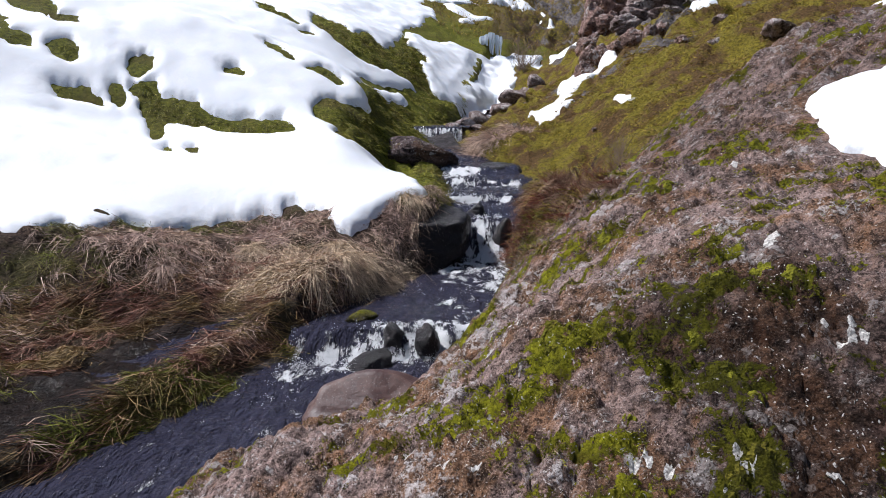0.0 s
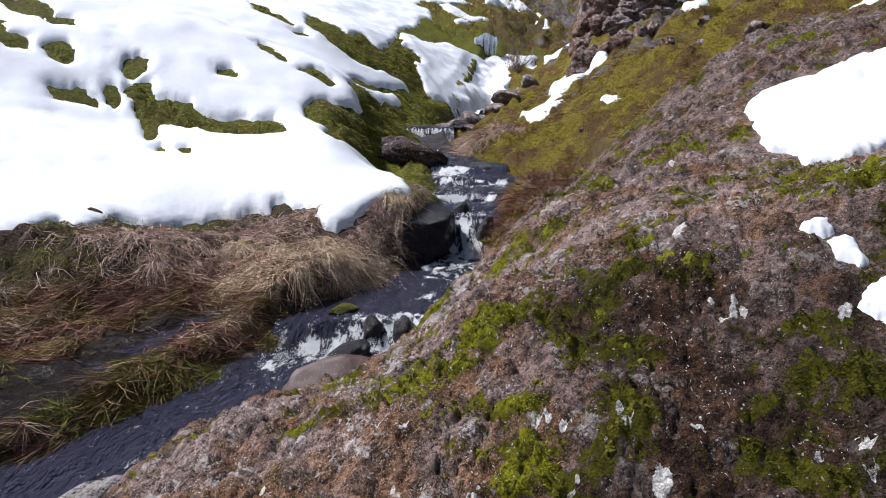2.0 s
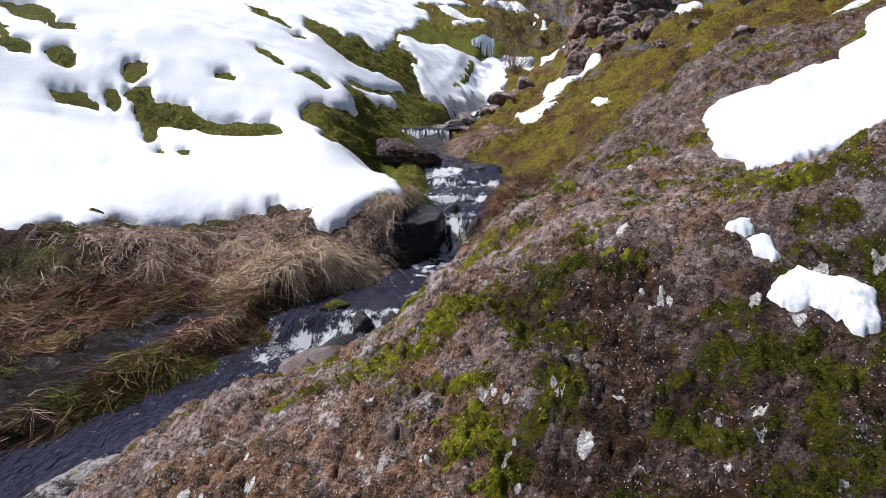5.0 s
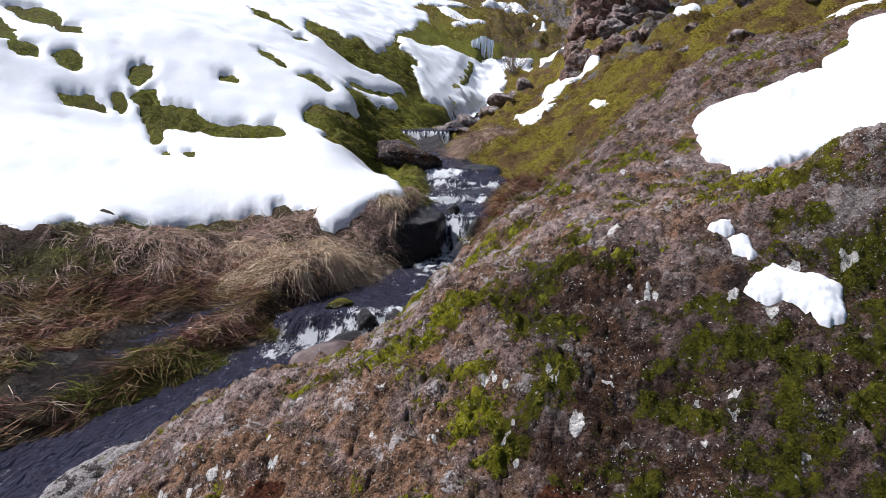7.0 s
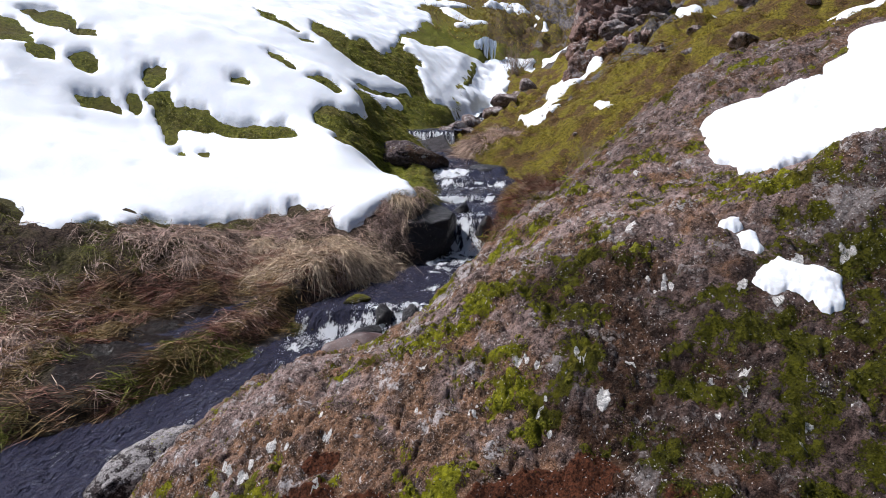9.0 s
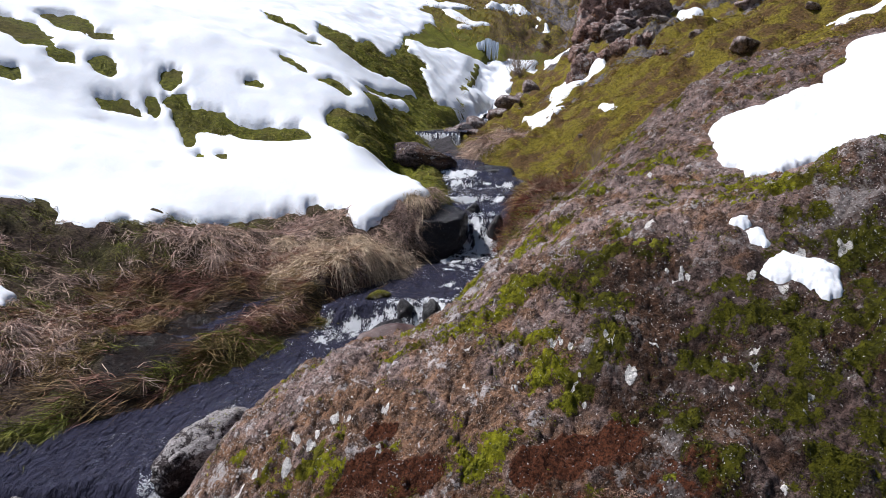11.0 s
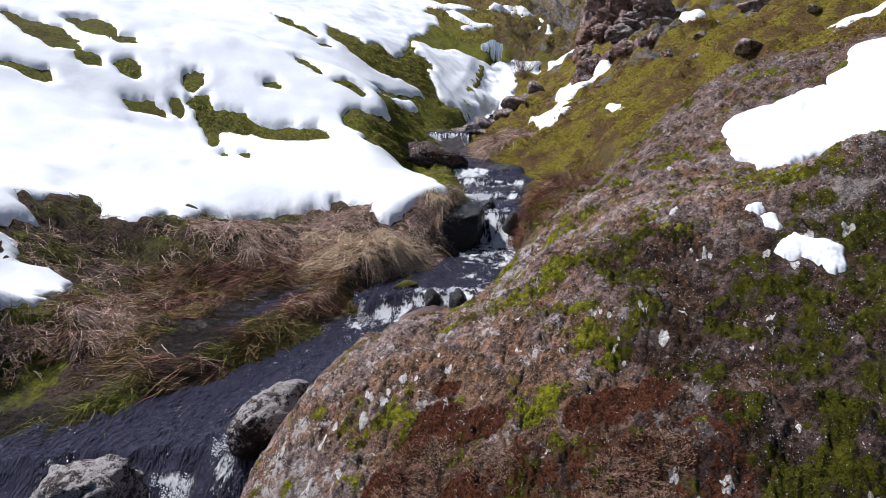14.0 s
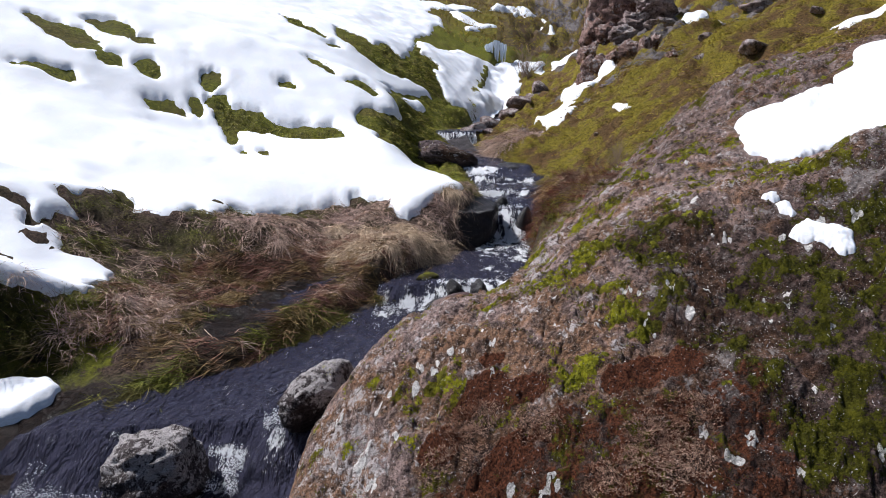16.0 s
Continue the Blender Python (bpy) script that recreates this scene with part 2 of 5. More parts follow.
def make_blades(name, dark, light, accent=None):
    n = Nodes(name)
    r = n.t.nodes.new("ShaderNodeNewGeometry").outputs["Random Per Island"]
    col = n.mix(r, dark, light)
    if accent:
        col = n.mix(n.ramp(n.noise(2.5, 4), (0.44, 0), (0.58, 0.85)), col, n.mix(r, *accent))
    col = n.mix(n.ramp(n.noise(40, 2), (0.3, 0.35), (0.6, 0)), col, dark)
    return n.done(col, 0.7, spec=0.15)


def make_moss():
    n = Nodes("moss_cushion")
    col = moss_color(n, (0.016, 0.019, 0.002), (0.24, 0.23, 0.014), 42)
    col = n.mix(n.ramp(n.noise(2.7, 3), (0.5, 0), (0.62, 0.7)), col, moss_color(n, (0.014, 0.013, 0.003), (0.13, 0.10, 0.010), 40))
    h = n.maths("ADD", n.maths("MULTIPLY", n.noise(60, 4, 0.75), 0.7), n.maths("MULTIPLY", n.cells(140), 0.5))
    return n.done(col, 0.95, n.bump(h, 0.012, 1.0), spec=0.2)


MOSS = make_moss()
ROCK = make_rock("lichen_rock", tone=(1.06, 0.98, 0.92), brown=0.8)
STONE = make_rock("bare_stone", moss=True, tone=(0.22, 0.22, 0.23), pale=0.6, brown=-0.6)
FAR_STONE = make_rock("far_stone", moss=True, tone=(1.25, 1.22, 1.2), grain=0.2, brown=-0.2)
CRAG = make_rock("crag_stone", moss=True, tone=(1.15, 0.95, 0.85), grain=0.2)
DARK_STONE = make_rock("dark_stone", moss=True, tone=(0.42, 0.40, 0.42), grain=0.3, pale=-0.8)
WET_STONE = make_rock("wet_stone", moss=False, wet=0.92, tone=(0.13, 0.135, 0.16), pale=-2.0, brown=-1.2)
RED_STONE = make_smooth_stone()
TURF = make_ground()
SNOW = make_snow()
WATER = make_water()
FROTH = Nodes("white_froth").done((0.92, 0.93, 0.95), 0.4, spec=0.5)
STRAW = make_blades("dead_grass", (0.09, 0.06, 0.048), (0.88, 0.64, 0.48), ((0.065, 0.042, 0.038), (0.76, 0.53, 0.44)))
STRAW_PALE = make_blades("pale_dead_grass", (0.16, 0.105, 0.07), (0.95, 0.74, 0.51))
SEDGE = make_blades("wet_sedge", (0.04, 0.021, 0.017), (0.48, 0.25, 0.175), ((0.06, 0.040, 0.016), (0.44, 0.31, 0.12)))
GREEN = make_blades("green_grass", (0.045, 0.050, 0.006), (0.27, 0.27, 0.04), ((0.05, 0.04, 0.01), (0.22, 0.17, 0.05)))
HEATHER = make_blades("red_heather", (0.018, 0.006, 0.005), (0.27, 0.075, 0.040), ((0.02, 0.009, 0.007), (0.22, 0.105, 0.062)))
STRAW_BROWN = make_blades("brown_stalk", (0.08, 0.045, 0.03), (0.38, 0.24, 0.16))
TWIG = make_blades("bare_twig", (0.10, 0.065, 0.045), (0.30, 0.22, 0.16))
ICE = Nodes("icicle_ice").done((0.75, 0.82, 0.92), 0.25, spec=0.5, Transmission_Weight=0.35)
SLOPE_GREEN = make_blades("slope_green", (0.030, 0.034, 0.006), (0.42, 0.40, 0.045), ((0.05, 0.045, 0.012), (0.36, 0.29, 0.07)))
GOLD_HEATH = make_blades("golden_heath", (0.06, 0.047, 0.008), (0.60, 0.47, 0.05), ((0.07, 0.036, 0.018), (0.36, 0.20, 0.10)))
CORAL_LICHEN = make_blades("branching_lichen", (0.12, 0.055, 0.03), (0.80, 0.56, 0.42), ((0.07, 0.028, 0.016), (0.42, 0.21, 0.12)))
MOSS_TUFT = make_blades("moss_tuft", (0.030, 0.033, 0.003), (0.36, 0.35, 0.018), ((0.025, 0.022, 0.004), (0.13, 0.10, 0.014)))
# darker copy of MOSS_TUFT: dimmer light and darker moss in one colour
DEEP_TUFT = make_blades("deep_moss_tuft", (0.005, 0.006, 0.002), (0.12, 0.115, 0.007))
# ---- the lie of the land: cross-sections of the valley, from below the camera up to the ridge ----
LEFT_OF_WATER = (-70, -20, -8, -3.5, -1.7, -0.8, -0.25, 0)
RIGHT_OF_WATER = (0, 0.2, 0.55, 1.1, 1.8, 3, 6, 14, 60)
# station along the valley, left and right water's edge, heights across
SECTIONS = [
    (-3, -4.5, -2, [24.46, 6.22, 1.77, 0.1, -0.55, -0.79, -0.92, -1.13, -1.13, -1.2, -1.25, -1.2, -1.1, -0.9, -0.5, 1.26, 11.36]),
    (0, -3.8, -1.5, [22.67, 5.74, 1.89, 0.52, -0.03, -0.32, -0.77, -0.93, -0.93, -0.82, -0.87, -0.84, -0.41, -0.28, 1.12, 3.94, 16.28]),
    (0.8, -3.4, -1.4, [22.2, 5.61, 1.91, 0.62, 0.09, -0.33, -0.81, -0.85, -0.85, -0.51, -0.32, -0.01, 0.26, 0.46, 1.77, 4.65, 17.59]),
    (1.3, -3.1, -1.35, [21.94, 5.52, 1.88, 0.64, 0.15, -0.24, -0.72, -0.79, -0.79, -0.24, 0.14, 0.34, 0.56, 0.82, 2.21, 5.05, 18.35]),
    (1.8, -2.75, -1.2, [21.78, 5.43, 1.85, 0.66, 0.11, -0.46, -0.55, -0.51, -0.51, -0.11, 0.29, 0.45, 0.85, 1.19, 2.38, 5.33, 18.93]),
    (2.15, -2.45, -1, [21.73, 5.37, 1.9, 0.74, 0.3, -0.38, -0.42, -0.42, -0.42, -0.21, 0.15, 0.41, 0.95, 1.21, 2.49, 5.47, 19.23]),
    (2.5, -2.2, -0.75, [21.68, 5.3, 1.95, 0.83, 0.49, -0.3, -0.28, -0.39, -0.39, -0.21, 0.08, 0.7, 1.08, 1.27, 2.62, 5.62, 19.54]),
    (3.3, -1.6, -0.25, [21.68, 5.19, 2.1, 0.85, 0.12, -0.12, -0.15, -0.31, -0.31, -0.2, 0.46, 1.01, 1.42, 1.95, 2.95, 5.82, 20.07]),
    (4.3, -1.2, 0, [21.79, 5.11, 2.2, 1.02, 0.08, -0.09, -0.03, -0.19, -0.2, -0.04, 0.49, 1.03, 1.6, 2.19, 2.73, 5.9, 20.55]),
    (5.2, -0.75, 0.35, [21.98, 5.25, 2.19, 0.9, 0.5, 0.25, 0.33, -0.05, -0.06, 0.09, 0.43, 0.97, 1.61, 2.22, 2.77, 5.86, 20.84]),
    (6.2, -0.3, 0.65, [22.28, 5.74, 2.25, 0.88, 0.41, 0.56, 0.33, 0.01, 0.01, 0.58, 0.9, 1.05, 1.5, 2.17, 3.07, 5.95, 21.01]),
    (7.2, 0.15, 0.85, [22.63, 6.34, 2.6, 1.16, 0.95, 0.89, 0.85, 0.23, 0.23, 0.8, 0.99, 1.2, 1.65, 2.23, 3.34, 6.15, 21.06]),
    (8.3, 0.12, 1.05, [23.01, 6.93, 3.21, 1.33, 1.31, 0.98, 0.88, 0.73, 0.73, 0.83, 0.98, 1.32, 1.78, 2.36, 3.57, 6.32, 21.04]),
    (10.2, 0.05, 1.25, [23.63, 7.74, 4.0, 2.42, 1.86, 0.94, 1.04, 0.9, 0.9, 0.96, 1.03, 1.35, 1.94, 2.58, 3.95, 6.43, 20.97]),
    (12.5, 0, 0.5, [24.32, 8.54, 5.04, 3.58, 2.82, 1.86, 1.48, 1.3, 1.31, 1.3, 1.48, 1.69, 2.05, 2.68, 4.34, 6.35, 20.89]),
    (15.5, -0.75, 0.1, [25.12, 9.41, 5.69, 4.1, 3.31, 2.55, 2.04, 2.07, 2.07, 1.83, 1.97, 2.08, 2.17, 2.7, 4.3, 6.12, 20.83]),
    (20, 0.6, 1.3, [26.13, 10.55, 6.49, 5.44, 4.13, 3.3, 2.98, 2.57, 2.57, 2.69, 2.86, 3.05, 3.34, 4.09, 5.43, 6.58, 20.84]),
    (26, 1.6, 2.4, [27.07, 12.01, 8.21, 6.53, 5.65, 5.19, 5.02, 4.07, 4.07, 4.39, 4.62, 4.78, 5.04, 5.77, 7.45, 8.79, 20.99]),
    (29.5, 2.1, 2.7, [27.27, 12.74, 9.2, 7.63, 6.82, 6.53, 6.4, 5.75, 5.7, 5.74, 5.79, 5.72, 5.68, 5.99, 7.37, 9.77, 21.1]),
    (32, 2.4, 3, [27.13, 13.16, 9.9, 8.53, 7.94, 7.75, 7.7, 7.5, 7.3, 7.15, 6.95, 6.7, 6.5, 6.54, 7.63, 10.25, 21.15]),
    (50, 4, 4.6, [24.79, 15.69, 15.22, 14.6, 14.3, 14.15, 14.05, 14.0, 13.9, 13.85, 13.75, 13.6, 13.4, 13.2, 12.85, 13.14, 21.65]),
    (110, 6, 7, [36.14, 34.07, 33.99, 34.03, 34.06, 34.07, 34.08, 33.97, 33.97, 33.56, 33.38, 33.15, 32.99, 32.86, 32.69, 32.69, 36.56]),
]
BROOK_Y = [-3, 1.0, 1.55, 1.85, 2.4, 3.3, 4.36, 4.56, 5.6, 6.6, 7.05, 7.45, 7.9, 8.25, 8.36, 9.9, 10.1, 10.9, 11.1, 13, 15.1, 15.4, 18, 20, 24, 28, 29.5, 32]
BROOK_Z = [-1.12, -.75, -.67, -.42, -.37, -.29, -.235, -.05, 0, .05, .10, .52, .64, .69, .78, .84, .96, 1.02, 1.15, 1.4, 1.72, 2.1, 2.3, 2.6, 3.3, 4.9, 5.6, 7.6]


def pchip_slopes(u, v):
    """Slopes of a smooth curve without overshoot through v at the stations u (along the last axis)."""
    h, d = np.diff(u, axis=-1), np.diff(v, axis=-1) / np.diff(u, axis=-1)
    m = np.zeros_like(v)
    a, b, ha, hb = d[..., :-1], d[..., 1:], h[..., :-1], h[..., 1:]
    w1, w2 = 2 * hb + ha, hb + 2 * ha
    with np.errstate(divide="ignore", invalid="ignore"):
        mid = (w1 + w2) / (w1 / a + w2 / b)
    m[..., 1:-1] = np.where(a * b > 0, mid, 0)
    m[..., 0], m[..., -1] = d[..., 0], d[..., -1]
    return m


def hermite(x, u0, u1, v0, v1, m0, m1):
    h = u1 - u0
    t = np.clip((x - u0) / h, 0, 1)
    return (2*t**3 - 3*t**2 + 1) * v0 + (t**3 - 2*t**2 + t) * h * m0 + (3*t**2 - 2*t**3) * v1 + (t**3 - t**2) * h * m1


STATIONS = np.array([s[0] for s in SECTIONS], float)
ACROSS = np.array([[s[1] + o for o in LEFT_OF_WATER] + [s[2] + o for o in RIGHT_OF_WATER] for s in SECTIONS])
HEIGHTS = np.array([s[3] for s in SECTIONS])
SLOPE_X, SLOPE_Z = (pchip_slopes(STATIONS[None, :], a.T).T for a in (ACROSS, HEIGHTS))


def land(x, y):
    """Height of the smooth land at the places x, y (arrays)."""
    shape = np.shape(x)
    x, y = np.ravel(x).astype(float), np.ravel(y).astype(float)
    yc = np.clip(y, STATIONS[0], STATIONS[-1])
    j = np.clip(np.searchsorted(STATIONS, yc) - 1, 0, len(STATIONS) - 2)
    s0, s1 = STATIONS[j][:, None], STATIONS[j + 1][:, None]
    xs = hermite(yc[:, None], s0, s1, ACROSS[j], ACROSS[j + 1], SLOPE_X[j], SLOPE_X[j + 1])
    zs = hermite(yc[:, None], s0, s1, HEIGHTS[j], HEIGHTS[j + 1], SLOPE_Z[j], SLOPE_Z[j + 1])
    ms = pchip_slopes(xs, zs)
    xc = np.clip(x, xs[:, 0], xs[:, -1])
    i = np.clip((xs < xc[:, None]).sum(1) - 1, 0, xs.shape[1] - 2)
    r = np.arange(len(x))
    return hermite(xc, xs[r, i], xs[r, i + 1], zs[r, i], zs[r, i + 1], ms[r, i], ms[r, i + 1]).reshape(shape)


def brook_edges(y):
    """Left and right edge of the water at y."""
    e = [np.interp(y, STATIONS, ACROSS[:, k]) for k in (7, 8)]
    return e


def inside(x, y, outline):
    """Signed distance to a closed outline in plan: positive inside."""
    p = np.array(outline, float)
    q = np.roll(p, -1, axis=0)
    best, odd = np.full(np.shape(x), 1e9), np.zeros(np.shape(x), bool)
    for (ax, ay), (bx, by) in zip(p, q):
        dx, dy = bx - ax, by - ay
        t = np.clip(((x - ax) * dx + (y - ay) * dy) / (dx * dx + dy * dy + 1e-12), 0, 1)
        best = np.minimum(best, np.hypot(x - ax - t * dx, y - ay - t * dy))
        if dy:
            odd ^= ((ay > y) != (by > y)) & (x < ax + (y - ay) * dx / dy)
    return np.where(odd, best, -best)


LATTICE = np.random.RandomState(7).rand(64, 256, 256)


def value_noise(x, y, seed):
    xi, yi = np.floor(x).astype(int), np.floor(y).astype(int)
    fx, fy = x - xi, y - yi
    fx, fy = fx*fx*fx*(fx*(fx*6 - 15) + 10), fy*fy*fy*(fy*(fy*6 - 15) + 10)
    g = LATTICE[seed % 64]
    a, b = g[xi & 255, yi & 255], g[(xi + 1) & 255, yi & 255]
    c, d = g[xi & 255, (yi + 1) & 255], g[(xi + 1) & 255, (yi + 1) & 255]
    return (a + (b - a) * fx) * (1 - fy) + (c + (d - c) * fx) * fy


def fbm(x, y, scale, octaves=4, seed=0, gain=0.5):
    """Fractal noise, about -1 to 1; scale in metres."""
    total, amp, norm = 0, 1.0, 0
    px, py = x / scale, y / scale
    for k in range(octaves):
        px, py = 0.8 * px - 0.6 * py + 3.1, 0.6 * px + 0.8 * py + 7.7
        total = total + amp * (2 * value_noise(px, py, seed + k) - 1)
        norm += amp
        amp, px, py = amp * gain, px * 2.03, py * 2.03
    return total / norm * 1.6


def ridged(x, y, scale, octaves=4, seed=0):
    total, amp, norm = 0, 1.0, 0
    for k in range(octaves):
        total = total + amp * (1 - 2 * np.abs(fbm(x, y, scale / 2**k, 1, seed + 5 * k) / 1.6))
        norm += amp
        amp *= 0.5
    return total / norm


def step(a, b, v):
    t = np.clip((v - a) / (b - a), 0, 1)
    return t * t * (3 - 2 * t)


# ---- mesh helpers ----
def part(name, verts, faces, material, parent=None, label="", smooth=True, attrs=None):
    """One mesh object from arrays; faces is an (n, 3) or (n, 4) array."""
    me = bpy.data.meshes.new(name)
    verts, faces = np.asarray(verts, np.float32), np.asarray(faces, np.int32)
    k = faces.shape[1]
    me.vertices.add(len(verts))
    me.vertices.foreach_set("co", verts.ravel())
    me.loops.add(faces.size)
    me.loops.foreach_set("vertex_index", faces.ravel())
    me.polygons.add(len(faces))
    me.polygons.foreach_set("loop_start", np.arange(0, faces.size, k, dtype=np.int32))
    me.polygons.foreach_set("use_smooth", np.full(len(faces), smooth))
    for key, values in (attrs or {}).items():
        a = me.attributes.new(key, "FLOAT", "POINT")
        a.data.foreach_set("value", np.asarray(values, np.float32).ravel())
    me.update(calc_edges=True)
    me.materials.append(material)
    ob = new(name, me)
    if parent:
        ob.parent = parent
    if label:
        tagged(ob, label)
    return ob


def sheet(x, y, z, keep=None):
    """Vertices and faces of a grid of heights; keep: which vertices are wanted."""
    nr, nc = x.shape
    i = np.arange(nr * nc).reshape(nr, nc)
    f = np.stack([i[:-1, :-1], i[:-1, 1:], i[1:, 1:], i[1:, :-1]], -1).reshape(-1, 4)
    v = np.stack([x, y, z], -1).reshape(-1, 3)
    if keep is None:
        return v, f, np.arange(len(v))
    f = f[keep.ravel()[f].any(1)]
    used = np.unique(f)
    renew = np.zeros(len(v), int)
    renew[used] = np.arange(len(used))
    return v[used], renew[f], used


def fan(angles, radii, apex=(0.0, -2.6)):
    a, r = np.meshgrid(np.radians(angles), radii)
    return apex[0] + r * np.sin(a), apex[1] + r * np.cos(a)


# ---- the land in detail ----
OUTCROP = [(-1.9, -3), (-1.42, 0.6), (-1.35, 1.3), (-1.18, 1.8), (-0.75, 2.5), (-0.28, 3.3), (0.02, 4.3), (0.4, 5.0), (0.9, 5.4), (1.6, 4.7), (2.3, 4.6), (3.2, 5.6), (5.0, 6.2), (10, 6), (10, -3)]


# crusts, cushions and tufts on the outcrop: x, y, radius
LICHEN_A = [(0.69, 1.07, 0.036), (0.27, 1.13, 0.019), (1.01, 1.45, 0.025), (0.95, 1.47, 0.017), (1.25, 1.36, 0.028), (0.64, 1.18, 0.015), (0.51, 1.02, 0.016), (0.49, 1.08, 0.019), (0.8, 1.16, 0.02), (1.02, 0.98, 0.015), (1.15, 1.08, 0.023), (1.12, 1.03, 0.02), (1.35, 1.29, 0.033), (1.34, 1.19, 0.011), (1.26, 0.91, 0.015), (1.21, 0.85, 0.019),
    (1.04, 1.08, 0.013), (0.59, 1.16, 0.012), (0.08, 1.19, 0.012), (0.1, 1.33, 0.015), (1.9, 2.43, 0.047), (1.58, 1.87, 0.059), (1.24, 2.62, 0.031), (1.15, 2.73, 0.023), (0.51, 1.11, 0.012), (0.01, 1.37, 0.031), (-0.08, 1.48, 0.026), (-0.27, 1.29, 0.015), (-0.49, 1.18, 0.017), (-0.58, 1.19, 0.023), (-0.43, 1.21, 0.03), (-0.24, 1.01, 0.014)]
LICHEN_B = [(0.66, 0.5, 0.035), (0.88, 0.44, 0.026), (-0.85, 0.94, 0.045), (-0.69, 0.93, 0.022), (-0.6, 1.1, 0.034), (-0.51, 1.14, 0.022), (-0.71, 1.24, 0.017), (-0.19, 0.62, 0.03), (-0.03, 0.59, 0.035), (-0.79, 0.83, 0.027), (1.05, 0.67, 0.019), (0.74, 0.55, 0.031), (0.57, 0.61, 0.023), (-0.73, 1.12, 0.023), (-0.78, 1.08, 0.023),
    (0.15, 0.76, 0.015), (-0.24, 1.03, 0.016), (-0.06, 0.57, 0.022), (-0.98, 1.13, 0.023), (0.63, 1.21, 0.018), (1.2, 0.47, 0.022)]
LICHEN_C = [(0.28, 1.94, 0.03), (0.24, 1.88, 0.028), (0.18, 1.89, 0.024), (0.15, 1.83, 0.028), (0.34, 1.89, 0.024), (0.3, 2.08, 0.02), (0.45, 1.27, 0.026), (0.5, 1.23, 0.02), (0.98, 1.42, 0.02), (1.47, 1.41, 0.03), (1.34, 3.0, 0.024), (0.96, 1.77, 0.03), (1.64, 1.4, 0.036), (-0.37, 1.18, 0.016), (-0.23, 1.17, 0.019)]
MOSS_A = [(0.44, 2.35, 0.062), (0.53, 2.36, 0.069), (0.33, 1.72, 0.051), (0.31, 1.62, 0.041), (0.23, 1.53, 0.032), (0.65, 2.4, 0.063), (0.64, 2.69, 0.052), (0.81, 2.37, 0.052), (0.95, 2.58, 0.067), (1.12, 2.51, 0.052), (0.78, 1.68, 0.052), (0.89, 1.67, 0.064), (0.95, 1.62, 0.057), (1.42, 2.78, 0.08), (1.6, 2.77, 0.073), (1.57, 2.23, 0.065),
    (1.38, 2.31, 0.036), (0.73, 1.33, 0.039), (0.7, 1.4, 0.037), (0.62, 1.18, 0.039), (0.67, 1.2, 0.055), (0.59, 1.14, 0.034), (0.92, 1.46, 0.038), (1.02, 1.46, 0.044), (1.1, 1.33, 0.043), (1.11, 1.25, 0.037), (1.21, 1.2, 0.042), (1.15, 1.18, 0.037), (0.91, 1.09, 0.054), (0.82, 1.03, 0.043), (0.97, 1.06, 0.044), (1.07, 0.99, 0.044)]
MOSS_B = [(1.13, 0.94, 0.054), (1.29, 1.0, 0.051), (1.3, 1.15, 0.042), (1.42, 1.12, 0.038), (1.52, 1.15, 0.055), (1.62, 1.17, 0.07), (1.51, 0.96, 0.066), (1.45, 0.89, 0.064), (1.31, 0.93, 0.045), (0.86, 0.91, 0.042), (0.81, 0.73, 0.031), (0.72, 0.73, 0.04), (1.33, 0.83, 0.062), (1.19, 0.74, 0.071), (1.36, 0.74, 0.073), (1.09, 0.82, 0.047), (0.3, 1.22, 0.044),
    (0.36, 1.14, 0.043), (0.33, 1.1, 0.033), (0.41, 1.03, 0.042), (0.45, 1.04, 0.042), (0.5, 1.05, 0.035), (0.45, 1.35, 0.031), (0.66, 1.53, 0.033), (0.07, 0.94, 0.041), (0.13, 0.9, 0.045), (0.09, 0.88, 0.04), (0.19, 0.91, 0.04), (0.26, 0.94, 0.045), (-0.47, 1.11, 0.061), (-0.4, 1.12, 0.049), (-0.52, 1.08, 0.037)]
MOSS_C = [(1.69, 1.73, 0.065), (1.58, 1.47, 0.06), (1.63, 1.42, 0.06), (1.71, 1.39, 0.066), (1.78, 1.34, 0.06), (1.55, 1.77, 0.045), (2.46, 2.25, 0.083), (1.51, 1.59, 0.046), (1.55, 1.52, 0.054), (1.63, 1.34, 0.044), (0.17, 0.74, 0.089), (0.09, 0.68, 0.075), (0.29, 0.76, 0.051), (0.17, 0.63, 0.05), (0.96, 0.5, 0.106), (1.14, 0.52, 0.109), (0.95, 0.66, 0.081),
    (1.19, 0.68, 0.113), (0.64, 0.46, 0.063), (0.88, 0.42, 0.077), (1.11, 0.42, 0.081), (-0.02, 0.62, 0.05), (-0.64, 0.95, 0.038)]
